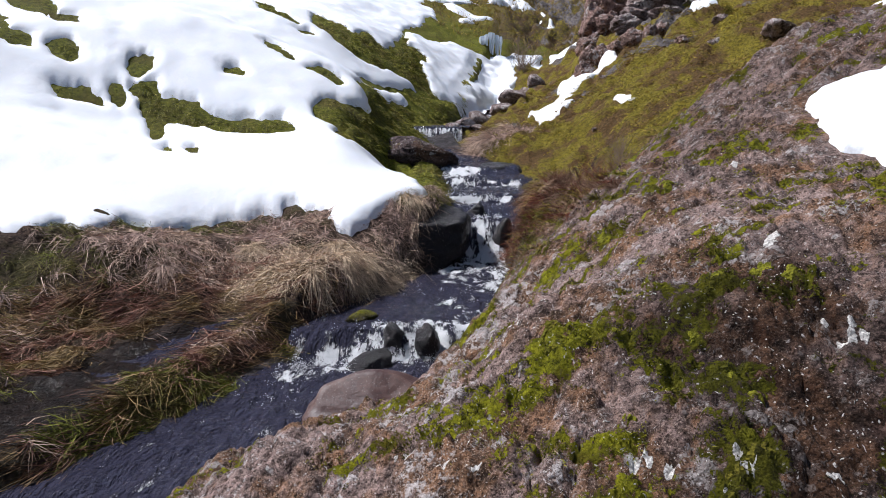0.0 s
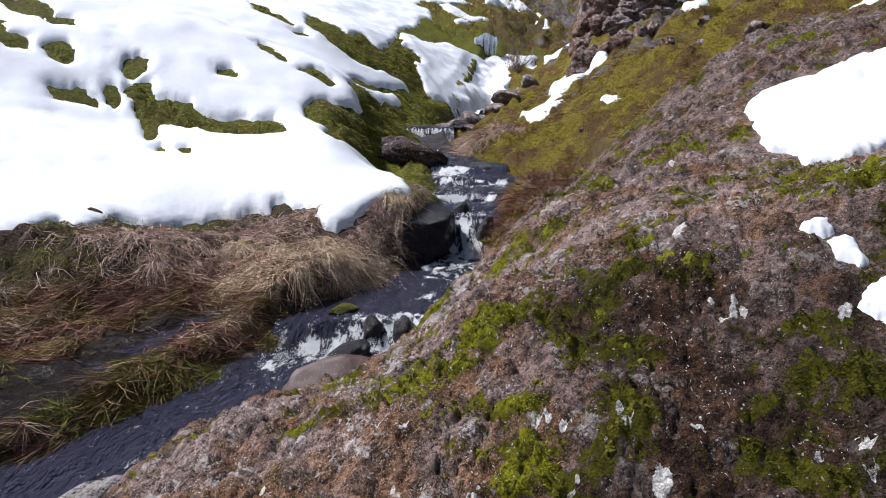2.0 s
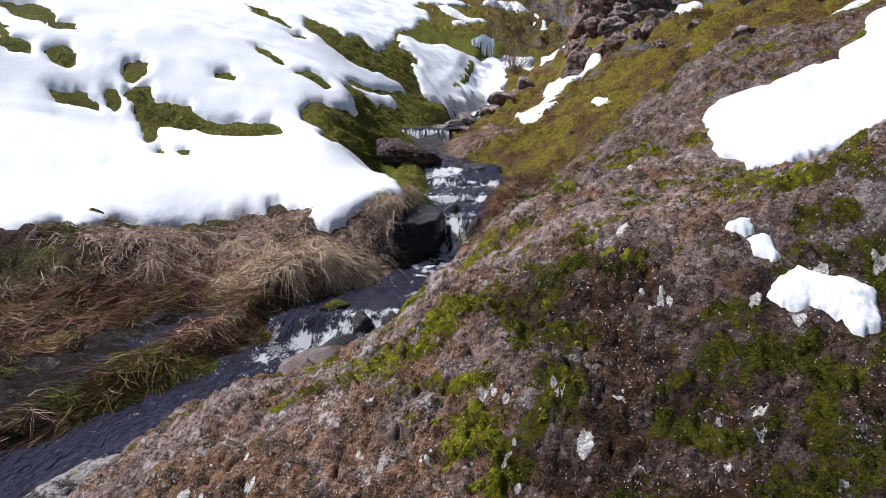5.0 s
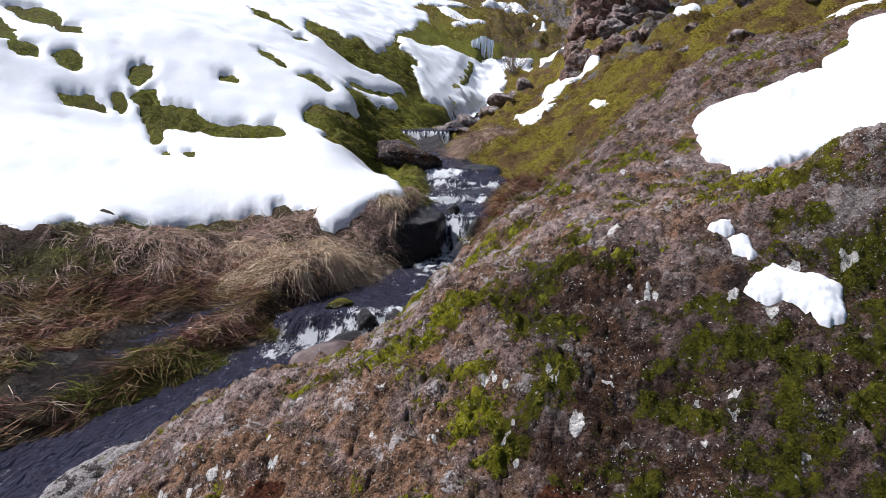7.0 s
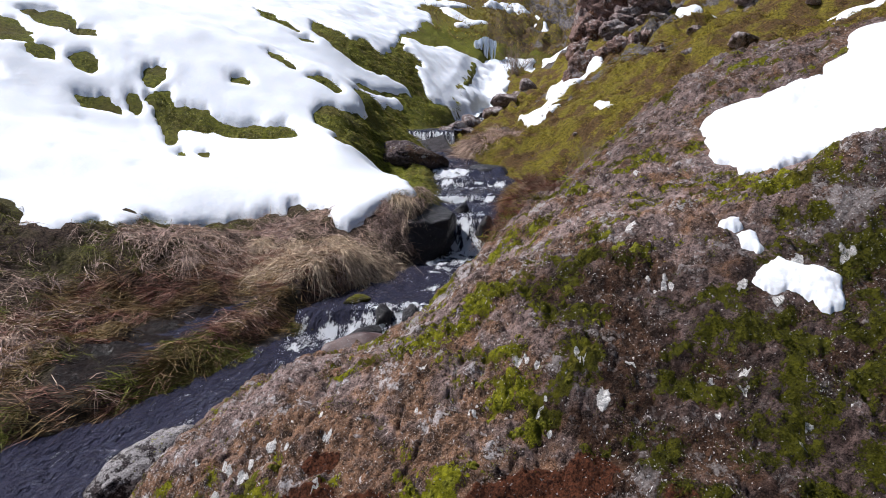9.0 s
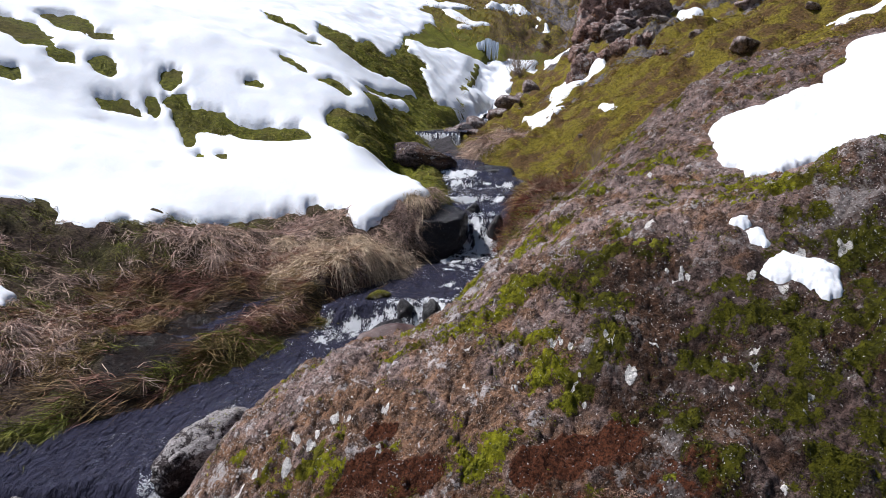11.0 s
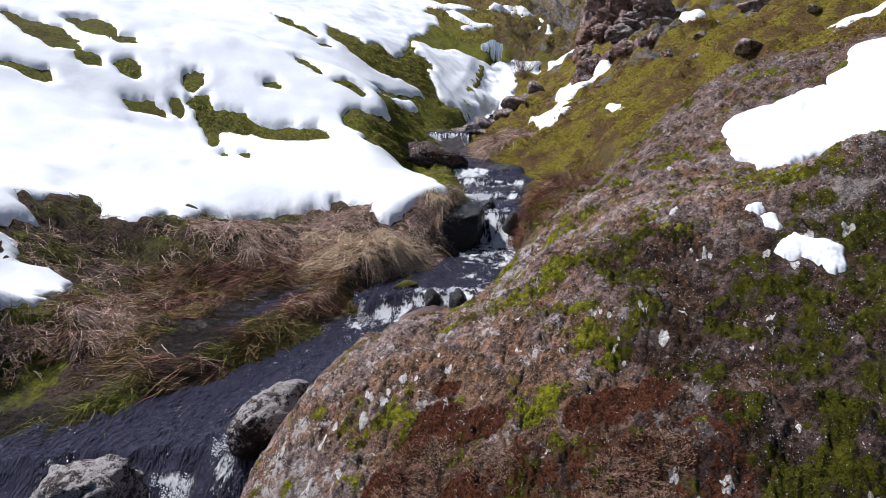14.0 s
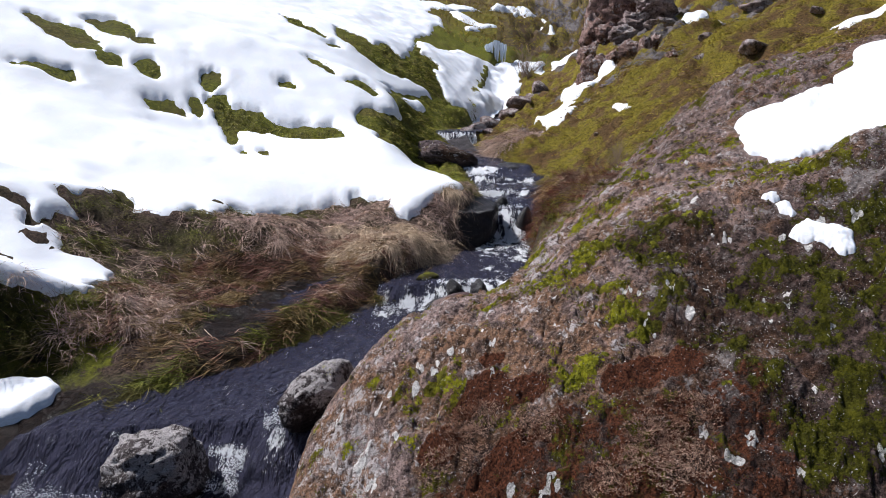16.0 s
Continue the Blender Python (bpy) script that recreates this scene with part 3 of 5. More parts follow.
PALE = [(0.93, 1.91, 0.081), (1.74, 1.53, 0.124), (1.85, 1.56, 0.096), (1.77, 1.42, 0.079), (1.37, 0.96, 0.064), (1.14, 1.08, 0.051), (0.84, 1.01, 0.034), (0.99, 0.85, 0.061), (0.75, 0.83, 0.056), (1.36, 1.29, 0.042), (1.55, 1.46, 0.06), (0.28, 2.39, 0.076), (0.17, 2.31, 0.075), (0.06, 1.62, 0.06), (0.54, 1.73, 0.052), (0.56, 1.2, 0.034),
    (0.43, 1.27, 0.045), (-0.84, 0.92, 0.084), (-0.86, 1.06, 0.063), (-0.71, 0.94, 0.055), (-0.42, 1.17, 0.045), (0.77, 0.51, 0.052), (0.71, 0.69, 0.053), (-1.2, 1.9, 0.25), (-0.99, 1.06, 0.12), (0.2, 1.9, 0.12), (-0.1, 1.75, 0.1), (1.88, 1.72, 0.2), (2.05, 1.66, 0.2), (0.05, 1.72, 0.12)]
RUST = [(0.44, 0.86, 0.12), (0.56, 0.85, 0.107), (0.31, 0.84, 0.092), (0.62, 0.89, 0.082), (-0.27, 0.98, 0.107), (-0.17, 0.92, 0.106), (-0.35, 0.94, 0.08), (-0.24, 1.1, 0.069), (-0.07, 0.91, 0.079), (-0.48, 0.83, 0.105), (-0.19, 0.72, 0.101), (0.28, 0.47, 0.097), (-0.29, 0.66, 0.101)]
CORAL = [(0.45, 0.65, 0.076), (0.54, 0.67, 0.064), (0.35, 0.63, 0.075), (0.47, 0.59, 0.07), (0.6, 0.65, 0.057), (-0.35, 0.89, 0.074), (-0.43, 0.9, 0.066), (-0.28, 0.87, 0.066), (-0.09, 0.79, 0.072), (-0.02, 0.75, 0.051), (-0.4, 0.83, 0.058), (0.31, 0.57, 0.069), (0.45, 0.54, 0.07), (0.23, 0.52, 0.073), (0.4, 0.49, 0.069), (0.54, 0.52, 0.055), (0.15, 0.53, 0.059), (-0.5, 0.78, 0.063), (-0.33, 0.75, 0.051)]


def brook_level(y):
    return np.interp(y, BROOK_Y, BROOK_Z)


def cobbles(x, y, scale, seed):
    """Pillow-like cells of about that size, 0 in the seams to 1 on top."""
    px, py = x / scale + 0.35 * fbm(x, y, scale * 1.5, 2, seed), y / scale + 0.35 * fbm(x, y, scale * 1.5, 2, seed + 3)
    xi, yi = np.floor(px).astype(int), np.floor(py).astype(int)
    first, second = np.full(np.shape(px), 9.0), np.full(np.shape(px), 9.0)
    for a in (-1, 0, 1):
        for b in (-1, 0, 1):
            cx, cy = xi + a, yi + b
            d = np.hypot(cx + LATTICE[seed % 64][cx & 255, cy & 255] - px, cy + LATTICE[(seed + 1) % 64][cx & 255, cy & 255] - py)
            second = np.minimum(second, np.maximum(first, d))
            first = np.minimum(first, d)
    t = np.clip((second - first) / 0.55, 0, 1)
    return np.sqrt(t * (2 - t))


def rock_relief(x, y):
    big = fbm(x, y, 0.75, 3, 3) * 0.030
    lumps = (np.abs(fbm(x + 0.4 * y, y, 0.26, 2, 11)) - 0.30) * 0.045
    # slanting beds that break in steps
    bed = (0.45 * x - 0.9 * y + 0.10 * fbm(x, y, 0.4, 3, 17)) / 0.21
    stepped = (np.abs((bed % 1) - 0.5) - 0.25) * (0.05 + 0.06 * step(2.6, 3.4, y)) * step(-0.2, 0.5, fbm(x, y, 0.9, 2, 23)) * step(1.4, 2.4, y)
    cracks = -0.006 * step(0.86, 0.99, ridged(x, y, 0.33, 1, 29))
    blocky = step(-0.35, 0.35, fbm(x, y, 0.5, 2, 53) + 0.5 * step(0.4, -0.1, x - 0.2 * y))
    knobs = (cobbles(x, y, 0.10, 47) - 0.6) * (0.014 + 0.018 * blocky) + (cobbles(x * 1.1, y, 0.045, 49) - 0.6) * 0.015
    grit = fbm(x, y, 0.04, 3, 41, 0.65) * 0.011
    knob = 0.10 * np.exp(-(((x - 1.92) / 0.24) ** 2 + ((y - 1.78) / 0.16) ** 2))
    ledge = knob + 0.10 * np.exp(-(((x - 2.3) / 0.55) ** 2 + ((y - 4.1) / 0.35) ** 2))
    bare = 1 - 0.9 * step(-0.12, 0.0, inside(x, y, SNOW_RIGHT))
    for o in SNOW_BITS:
        bare = np.minimum(bare, 1 - 0.85 * step(-0.05, 0.0, inside(x, y, o)))
    return big + ledge + (lumps + stepped + cracks + knobs + grit) * bare


def hummocks(x, y, left):
    """The soft swell of the turf; calmer up on the snowy hillside."""
    dist = np.hypot(x, y + 1)
    calm = np.clip(dist / 6, 0.5, 1.6) * (1 - 0.72 * left * step(5.2, 6.8, y))
    return fbm(x, y, 1.3, 3, 5) * (0.05 + 0.004 * dist) * calm, fbm(x, y, 0.32, 4, 9) * (0.035 + 0.004 * dist) * calm


def ground_height(x, y):
    z = land(x, y)
    wl, wr = brook_edges(y)
    dist = np.hypot(x, y + 1)
    inner = np.minimum(x - wl, wr - x)
    near = step(25, 4, dist)
    left = step(0.0, 0.5, wl - x)
    right = step(0.0, 0.5, x - wr)
    far_crag = step(14, 19, y) * step(1.5, 4.0, x - wr) * step(18, 12, x - wr)
    swell, lumps = hummocks(x, y, left)
    z = z + (swell + lumps) * (left + right)
    up = left * step(7.4, 8.4, y) * step(30, 24, y)
    if np.any(up > 0):
        up = up * step(0.0, -0.25, inside(x, y, SNOWFIELD))
        z = z + up * (cobbles(x, 0.7 * y, 0.42, 58) - 0.5) * 0.16
    ling = right * step(5.0, 6.5, y) * step(26, 22, y)
    z = z + ling * (cobbles(x, y, 0.36, 34) - 0.5) * 0.045
    z = z + far_crag * (np.abs(fbm(x, y, 2.6, 4, 19)) * 1.1 - 0.35)
    z = z + left * near * np.abs(fbm(x, y, 0.16, 3, 33)) * 0.05
    z = z - step(-0.05, 0.3, inner) * (0.13 + 0.05 * fbm(x, y, 0.25, 3, 21))
    z = z - 0.06 * np.exp(-(((x + 3.42) / 0.22) ** 2 + ((y - 2.42) / 0.13) ** 2))
    return z - 0.22 * step(0.02, 0.25, inside(x, y, OUTCROP)) * step(9.8, 8, x)


def build_ground():
    ang = np.concatenate([np.linspace(-180, -60, 40)[:-1], np.linspace(-60, 60, 430), np.linspace(60, 180, 40)[1:]])
    rad = np.concatenate([np.linspace(0.05, 1.5, 12)[:-1], np.geomspace(1.5, 60, 430), np.geomspace(60, 900, 45)[1:]])
    x, y = fan(ang, rad)
    z = ground_height(x, y)
    deep = inside(x, y, SNOWFIELD)
    for o in BARE:
        deep = np.minimum(deep, -inside(x, y, o))
    z = z - 0.14 * step(0.10, 0.40, deep)
    wl, wr = brook_edges(y)
    dist = np.hypot(x, y + 1)
    n1, n2 = fbm(x, y, 1.5, 4, 51), fbm(x, y, 0.5, 4, 57)
    left, right = step(-0.05, 0.1, wl - x), step(-0.05, 0.1, x - wr)
    bank = left * step(8.2, 6.4, y + 0.25 * n1)
    thatch = bank + 0.6 * step(27, 38, y)
    moss = left * step(6.4, 8.2, y + 0.25 * n1) * step(60, 30, y) * 0.95
    heath = right * step(1.5, 0.7, x - wr + 0.25 * n2) * step(10.5, 8.5, y)
    gold = right * step(3.6, 4.6, y) * (1 - 0.8 * heath)
    thatch = thatch + 0.75 * heath
    moss = np.maximum(moss, 0.9 * step(28.5, 29.5, y) * step(33.5, 32, y) * step(9, 6, np.abs(x - 2)))
    moss = np.maximum(moss, 0.6 * step(0.95, 0.55, np.hypot(x + 3.55, (y - 2.6) * 1.3)))
    gold = gold * step(33, 28, y) + 0.50 * step(30, 34, y)
    thatch = thatch + 0.6 * step(30, 34, y)
    crag = step(14, 20, y) * step(1.2, 3.0, x - wr) * step(12, 7, x - wr)
    rock = right * (0.62 * step(12, 15, y) * step(0.15, 0.6, fbm(x, y, 1.8, 4, 61)) + 0.75 * step(5.5, 9, x - wr) * step(0.0, 0.5, fbm(x, y, 3, 4, 67)) * step(30, 12, y)) * step(32, 28, y)
    rock = np.maximum(rock, crag * step(-0.25, 0.25, fbm(x, y, 2.0, 4, 71)))
    bed = (1 - left) * (1 - right) * step(29, 27, y)
    rock = np.maximum(rock, bed)
    wet = np.maximum(bed, step(28, 26, y) * step(0.35, 0.0, np.maximum(wl - x, x - wr)) * 0.7)
    # besides the seep, the hollow's shade is put into the wet weight
    seep_and_shade = np.maximum(seep(x, y), step(0.45, 0.2, np.hypot(x + 3.42, (y - 2.42) * 1.5)))
    wet = np.maximum(wet, seep_and_shade)
    sodden = left * step(2.5, 2.15, y)
    wet, thatch = np.maximum(wet, sodden), thatch * (1 - sodden)
    thatch = thatch * (1 - seep_and_shade)
    v, f, _ = sheet(x, y, z)
    ob = part("ground", v, f, TURF, attrs={"thatch": thatch, "moss": moss, "gold": gold, "rock": rock, "wet": wet})
    return tagged(ob, "mossy hillside and grassy banks on either side of a brook", "ground", kind="structure")


def outcrop_height(x, y):
    z = land(x, y) + rock_relief(x, y)
    edge = inside(x, y, OUTCROP) + 0.08 * fbm(x, y, 0.4, 3, 45)
    cushion = step(0.42, 0.62, moss_field(x, y) + 0.2 * fbm(x, y, 0.04, 2, 83))
    z = z + cushion * (0.008 + 0.010 * fbm(x, y, 0.028, 2, 62))
    return z - 0.5 * step(0.0, -0.35, edge), edge


def moss_field(x, y):
    hollow = -(rock_relief(x, y) - fbm(x, y, 0.75, 3, 3) * 0.030) / 0.04
    moss = 0.245 + fbm(x, y, 0.4, 2, 75) * 0.16 + fbm(x * 0.6, y, 0.065, 3, 81) * 0.42 + 0.10 * hollow
    patch = np.zeros_like(x)
    for px, py, r in MOSS_A + MOSS_B + MOSS_C:
        patch = np.maximum(patch, np.exp(-(((x - px) / (1.3 * r)) ** 2 + ((y - py) / (1.3 * r)) ** 2)))
    moss = moss + 0.25 * patch + (0.12 * patch + 0.06) * step(1.2, 1.6, y)
    return np.minimum(moss, 0.95) + 0.04 * step(0.5, 1.1, x) * step(2.0, 1.2, y) + 0.2 * step(3.2, 4.6, y)


# Weaker light of the lower slope put into colour, along with darker moss.
def dimmed_field(x, y):
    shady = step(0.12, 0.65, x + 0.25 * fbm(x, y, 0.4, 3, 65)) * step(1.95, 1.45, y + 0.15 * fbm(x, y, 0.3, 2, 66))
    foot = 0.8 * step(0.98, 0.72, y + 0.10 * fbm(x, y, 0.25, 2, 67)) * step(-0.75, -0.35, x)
    # the crest is darker rock by itself
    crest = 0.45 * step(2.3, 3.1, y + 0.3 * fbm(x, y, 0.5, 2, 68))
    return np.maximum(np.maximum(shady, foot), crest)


def pale_field(x, y):
    pale = np.zeros_like(x)
    for px, py, r in PALE:
        pale = np.maximum(pale, 1.1 * np.exp(-((x - px) ** 2 + (y - py) ** 2) / (r * r)))
    return pale + 0.15 * step(0.05, -0.5, x - 0.3 * y + 0.5)


def crust_field(x, y):
    """Pale lichen rosettes: each a round crust with smaller ones beside it."""
    rnd = random.Random(31)
    crust = np.zeros_like(x)
    for k, (px, py, r) in enumerate(LICHEN_A + LICHEN_B + LICHEN_C):
        spots = [(px, py, r * 0.6)] if k % 3 == 0 else [(px + rnd.uniform(-0.8, 0.8) * r, py + rnd.uniform(-0.6, 0.6) * r, r * rnd.uniform(0.22, 0.45)) for _ in range(6)]
        near = (np.abs(x - px) < 3 * r) & (np.abs(y - py) < 3 * r)
        for cx, cy, cr in spots:
            d = np.hypot(x[near] - cx, y[near] - cy) / cr
            crust[near] = np.maximum(crust[near], np.clip(1.5 - d, 0, 1))
    return crust


def build_outcrop():
    x, y = fan(np.linspace(-22, 56, 800), np.geomspace(1.7, 10, 740))
    z, edge = outcrop_height(x, y)
    # the rim dips into the turf all round
    z = z - 0.35 * np.maximum(step(53.0, 56.0, np.degrees(np.arctan2(x, y + 2.6))), step(1.88, 1.7, np.hypot(x, y + 2.6)))
    moss = moss_field(x, y)
    rust = np.zeros_like(x)
    for px, py, r in RUST:
        rust = np.maximum(rust, step(1.25 * r, 0.5 * r, np.hypot((x - px) / 1.15, (y - py) * 1.5)))
    rust = np.maximum(rust, 0.56 * step(0.92, 0.70, y + 0.06 * fbm(x, y, 0.2, 3, 39)) * step(-0.8, -0.5, x) * step(1.1, 0.8, x))
    wl, wr = brook_edges(y)
    wet = step(0.25, 0.0, z - brook_level(y)) * 0.9
    v, f, used = sheet(x, y, z, (edge > -0.3))
    pick = lambda a: a.ravel()[used]
    ob = part("rock_outcrop", v, f, ROCK, attrs={"crust": pick(crust_field(x, y)), "moss": pick(moss), "rust": pick(rust), "wet": pick(wet), "pale": pick(pale_field(x, y)), "earth": pick(step(1.7, 1.2, y + 0.15 * fbm(x, y, 0.5, 2, 12)) * step(1.1, 0.6, x)), "deep": pick(dimmed_field(x, y))})
    return tagged(ob, "large lichen-crusted grey-brown rock outcrop with green moss patches", "rock")


# ---- the brook ----
# falls: where along the valley, how white, how far the foam drifts, and between which sides
FALLS = [(1.68, 1.25, 0.45, -2.06, -1.66), (1.52, 0.55, 0.4, -3.0, -2.35), (1.95, 0.75, 0.2, -1.6, -1.42), (4.60, 1.25, 0.13, -0.62, 0.4), (4.36, 1.15, 0.16, -0.75, 0.3), (4.42, 0.85, 0.42, -1.15, -0.55), (7.15, 1.2, 1.3, -0.05, 0.75), (7.6, 0.7, 0.15, 0.3, 0.8), (8.32, 1.25, 0.14, 0.0, 1.2),
         (10.05, 1.1, 0.3, 0.0, 1.3), (11.05, 1.4, 0.9, -0.05, 0.65), (15.2, 0.9, 0.6, -0.9, 0.2), (18.5, 0.7, 0.6, -2, 3), (21.5, 0.8, 0.9, -2, 4), (25.0, 0.7, 1.0, -2, 5)]


def build_brook():
    ys = np.concatenate([np.linspace(-14, -2.8, 60)[:-1], np.linspace(-2.8, 0.8, 60)[:-1], np.linspace(0.8, 9, 620)[:-1], np.linspace(9, 27.5, 280)])
    s = np.linspace(0, 1, 90)
    wl, wr = brook_edges(ys)
    x = (wl - 0.3)[:, None] + (wr - wl + 0.6)[:, None] * s
    y = np.repeat(ys[:, None], len(s), 1)
    skew = 0.10 * fbm(x, y, 0.8, 2, 85) + 0.05 * fbm(x, y, 0.2, 2, 86)
    yy = y + skew
    z = brook_level(yy)
    fall = step(0.30, 0.85, (brook_level(yy + 0.06) - brook_level(yy - 0.05)) / 0.11)
    churn = np.zeros_like(x)
    for at, strong, reach, x0, x1 in FALLS:
        strong = strong * step(x0 - 0.1, x0 + 0.15, x) * step(x1 + 0.1, x1 - 0.15, x)
        churn = np.maximum(churn, strong * np.where(yy < at, np.exp(-(at - yy) / reach), np.exp(-(yy - at) / 0.05)))
    slick = step(1.55, 1.68, y) * step(2.3, 2.1, y)
    fall = fall * (1 - 0.8 * slick) * np.where(y < 2.4, step(-2.15, -2.0, x) * step(-1.6, -1.7, x), 1) * np.where((y > 6.8) & (y < 8.2), step(0.18, 0.32, x) * step(0.9, 0.72, x), 1) * np.where((y > 8.2) & (y < 12), 0.55, 1)
    fall = fall * np.where((y > 4.1) & (y < 4.9), step(-0.80, -0.55, x), 1)
    streaks = fbm(x * 2.4, y * 0.5, 0.10, 4, 91)
    curls = fbm(x, y, 0.13, 4, 95)
    lively = np.clip(fall + churn, 0, 1)
    ripple = fbm(x * 1.5, y * 0.8, 0.10, 3, 87) * 0.016 + (1 - np.abs(fbm(x * 1.2, y * 0.7, 0.16, 2, 88))) * 0.008
    z = z + ripple + 0.014 * lively * fbm(x, y, 0.05, 3, 93) + 0.015 * fbm(x, y, 0.5, 2, 97)
    foam = np.maximum(fall * (0.62 + 0.4 * streaks), churn * (0.66 + 0.55 * curls)) + 0.10 * curls + 0.38 * step(0.1, 0.8, fbm(x * 1.8, y * 0.9, 0.14, 4, 99))
    foam = foam + 0.16 * step(4.4, 5.0, y) * step(8.0, 7.0, y) * step(-0.1, 0.6, streaks) + 0.15 * step(2.2, 2.6, y) * step(4.4, 4.1, y) * step(0, 0.6, streaks)
    v, f, _ = sheet(x, y, z)
    ob = part("brook_water", v, f, WATER, attrs={"foam": foam})
    return tagged(ob, "clear dark brook tumbling over small white falls", "water", kind="structure")


def build_spray():
    """White drops and froth thrown up where the water falls."""
    r = np.random.RandomState(63)
    verts, faces = [], []
    octa = np.array([(1, 0, 0), (-1, 0, 0), (0, 1, 0), (0, -1, 0), (0, 0, 1), (0, 0, -1)], float)
    sides = np.array([(0, 2, 4), (2, 1, 4), (1, 3, 4), (3, 0, 4), (2, 0, 5), (1, 2, 5), (3, 1, 5), (0, 3, 5)])
    at = 0
    # x from, x to, y from, y to, how many, how high, size
    for x0, x1, y0, y1, n, high, size in ((-0.60, 0.32, 4.52, 4.66, 1500, 0.012, 0.007), (-0.75, 0.25, 4.26, 4.40, 1500, 0.03, 0.006), (-1.15, -0.60, 4.05, 4.55, 1700, 0.035, 0.006), (-1.4, -0.9, 3.5, 4.1, 700, 0.012, 0.005), (0.22, 0.72, 7.0, 7.6, 2200, 0.02, 0.008), (-0.05, 0.7, 6.3, 7.0, 1300, 0.015, 0.008),
                                          (-2.06, -1.64, 1.5, 1.72, 2200, 0.035, 0.007), (-2.9, -2.4, 1.4, 1.65, 900, 0.02, 0.006), (-1.58, -1.42, 1.78, 2.0, 600, 0.03, 0.006), (-0.02, 0.62, 10.5, 11.0, 900, 0.03, 0.012), (0.05, 1.1, 8.25, 8.4, 700, 0.012, 0.009)):
        n = int(2.4 * n)
        x, y = r.uniform(x0, x1, n), r.uniform(y0, y1, n)
        keep = fbm(x, y, 0.09, 3, 64) > 0.05 + 0.35 * r.rand(n)
        x, y = x[keep], y[keep]
        z = brook_level(y) + 0.010 + np.abs(r.normal(size=len(x))) * high
        wide = 0.6 * size * (0.3 + 0.9 * r.rand(len(x)) ** 2)
        v = np.stack([x, y, z], 1)[:, None] + octa[None] * wide[:, None, None] * (0.7 + 0.6 * r.rand(len(x), 6, 1))
        verts.append(v.reshape(-1, 3))
        faces.append((at + np.arange(len(x)) * 6)[:, None, None] + sides[None])
        at += 6 * len(x)
    v = np.concatenate(verts)
    ob = part("spray", v, np.concatenate([f.reshape(-1, 3) for f in faces]), FROTH)
    return tagged(ob, "white froth and drops thrown up by the falls", "spray", kind="stuff")


# ---- snow ----
def snow_patch(outlines, bare, label, grid, thick=0.09, rim=0.05, rough=0.12, category="snow", support=None, seed=0, blur=0.0, pits=(), skirt=0.0):
    """A blanket of snow over the land, inside the outlines and outside the bare ones, with a rounded rim."""
    x, y = grid
    d = np.full(x.shape, -9.0)
    wob = fbm(x, y, rough * 4, 3, 31 + seed, 0.45) * rough
    for o in outlines:
        d = np.maximum(d, inside(x, y, o))
    for o in bare:
        d = np.minimum(d, -inside(x, y, o))
    d = d + wob
    t = np.clip(d / (2.2 * rim), 0, 1)
    h = thick * np.where(d > 0, np.sqrt(np.maximum(t * (2 - t), 0)) * 0.75 + 0.25 * t, 2.0 * d / rim)
    h = np.maximum(h, -0.6 * thick - 0.05)
    dist = np.hypot(x, y + 1)
    soft = fbm(x, y, 0.9, 2, 37 + seed) * (0.012 + 0.0012 * dist) * step(0, 0.5, d)
    low = np.mean([land(x + k * blur, y) for k in np.linspace(-1, 1, 13)], axis=0) + 0.12 * blur if blur else land(x, y)
    if support:
        base = np.mean([support(x + a, y + b) for a, b in ((0, 0), (0.03, 0), (-0.03, 0), (0, 0.03), (0, -0.03))], axis=0) + 0.004
    else:
        wl, wr = brook_edges(y)
        base = low + 0.012 + hummocks(x, y, step(0.0, 0.5, wl - x))[0]
    z = base + h + soft
    for px, py, pr in pits:
        z = z - 0.22 * pr * np.exp(-(((x - px) ** 2 + (y - py) ** 2) / pr ** 2))
    v, f, used = sheet(x, y, z, d > -max(rim * 0.6, skirt))
    ob = part("snow_patch", v, f, SNOW, attrs={"dirt": (step(0.12, 0.0, d)).ravel()[used]})
    return tagged(ob, label, category)


def box_grid(outline, spacing, margin=0.15):
    p = np.array(outline)
    a, b = p.min(0) - margin, p.max(0) + margin
    n = np.clip(((b - a) / spacing).astype(int), 8, 420)
    return np.meshgrid(np.linspace(a[0], b[0], n[0]), np.linspace(a[1], b[1], n[1]))


SNOWFIELD = [(-5.6, 3.3), (-4.59, 3.95), (-4.42, 4.01), (-4.32, 3.88), (-4.22, 3.93), (-4.17, 4.1), (-4.15, 4.36), (-4.34, 4.5), (-4.25, 4.87), (-4.15, 5.28), (-3.8, 5.0), (-3.57, 4.86), (-3.46, 4.87), (-3.41, 5.16), (-3.4, 5.45), (-3.18, 5.3), (-3.23, 5.63), (-3.13, 6.0), (-2.89, 6.08), (-2.71, 6.35), (-2.44, 6.41), (-2.32, 6.5),
             (-2.0, 6.65), (-1.62, 6.62), (-1.41, 6.66), (-1.18, 6.57), (-1.19, 6.3), (-1.05, 6.15), (-0.91, 6.11), (-0.79, 6.3), (-0.7, 6.52), (-0.53, 6.77), (-0.35, 6.89), (-0.24, 7.13), (-0.34, 8.21)]
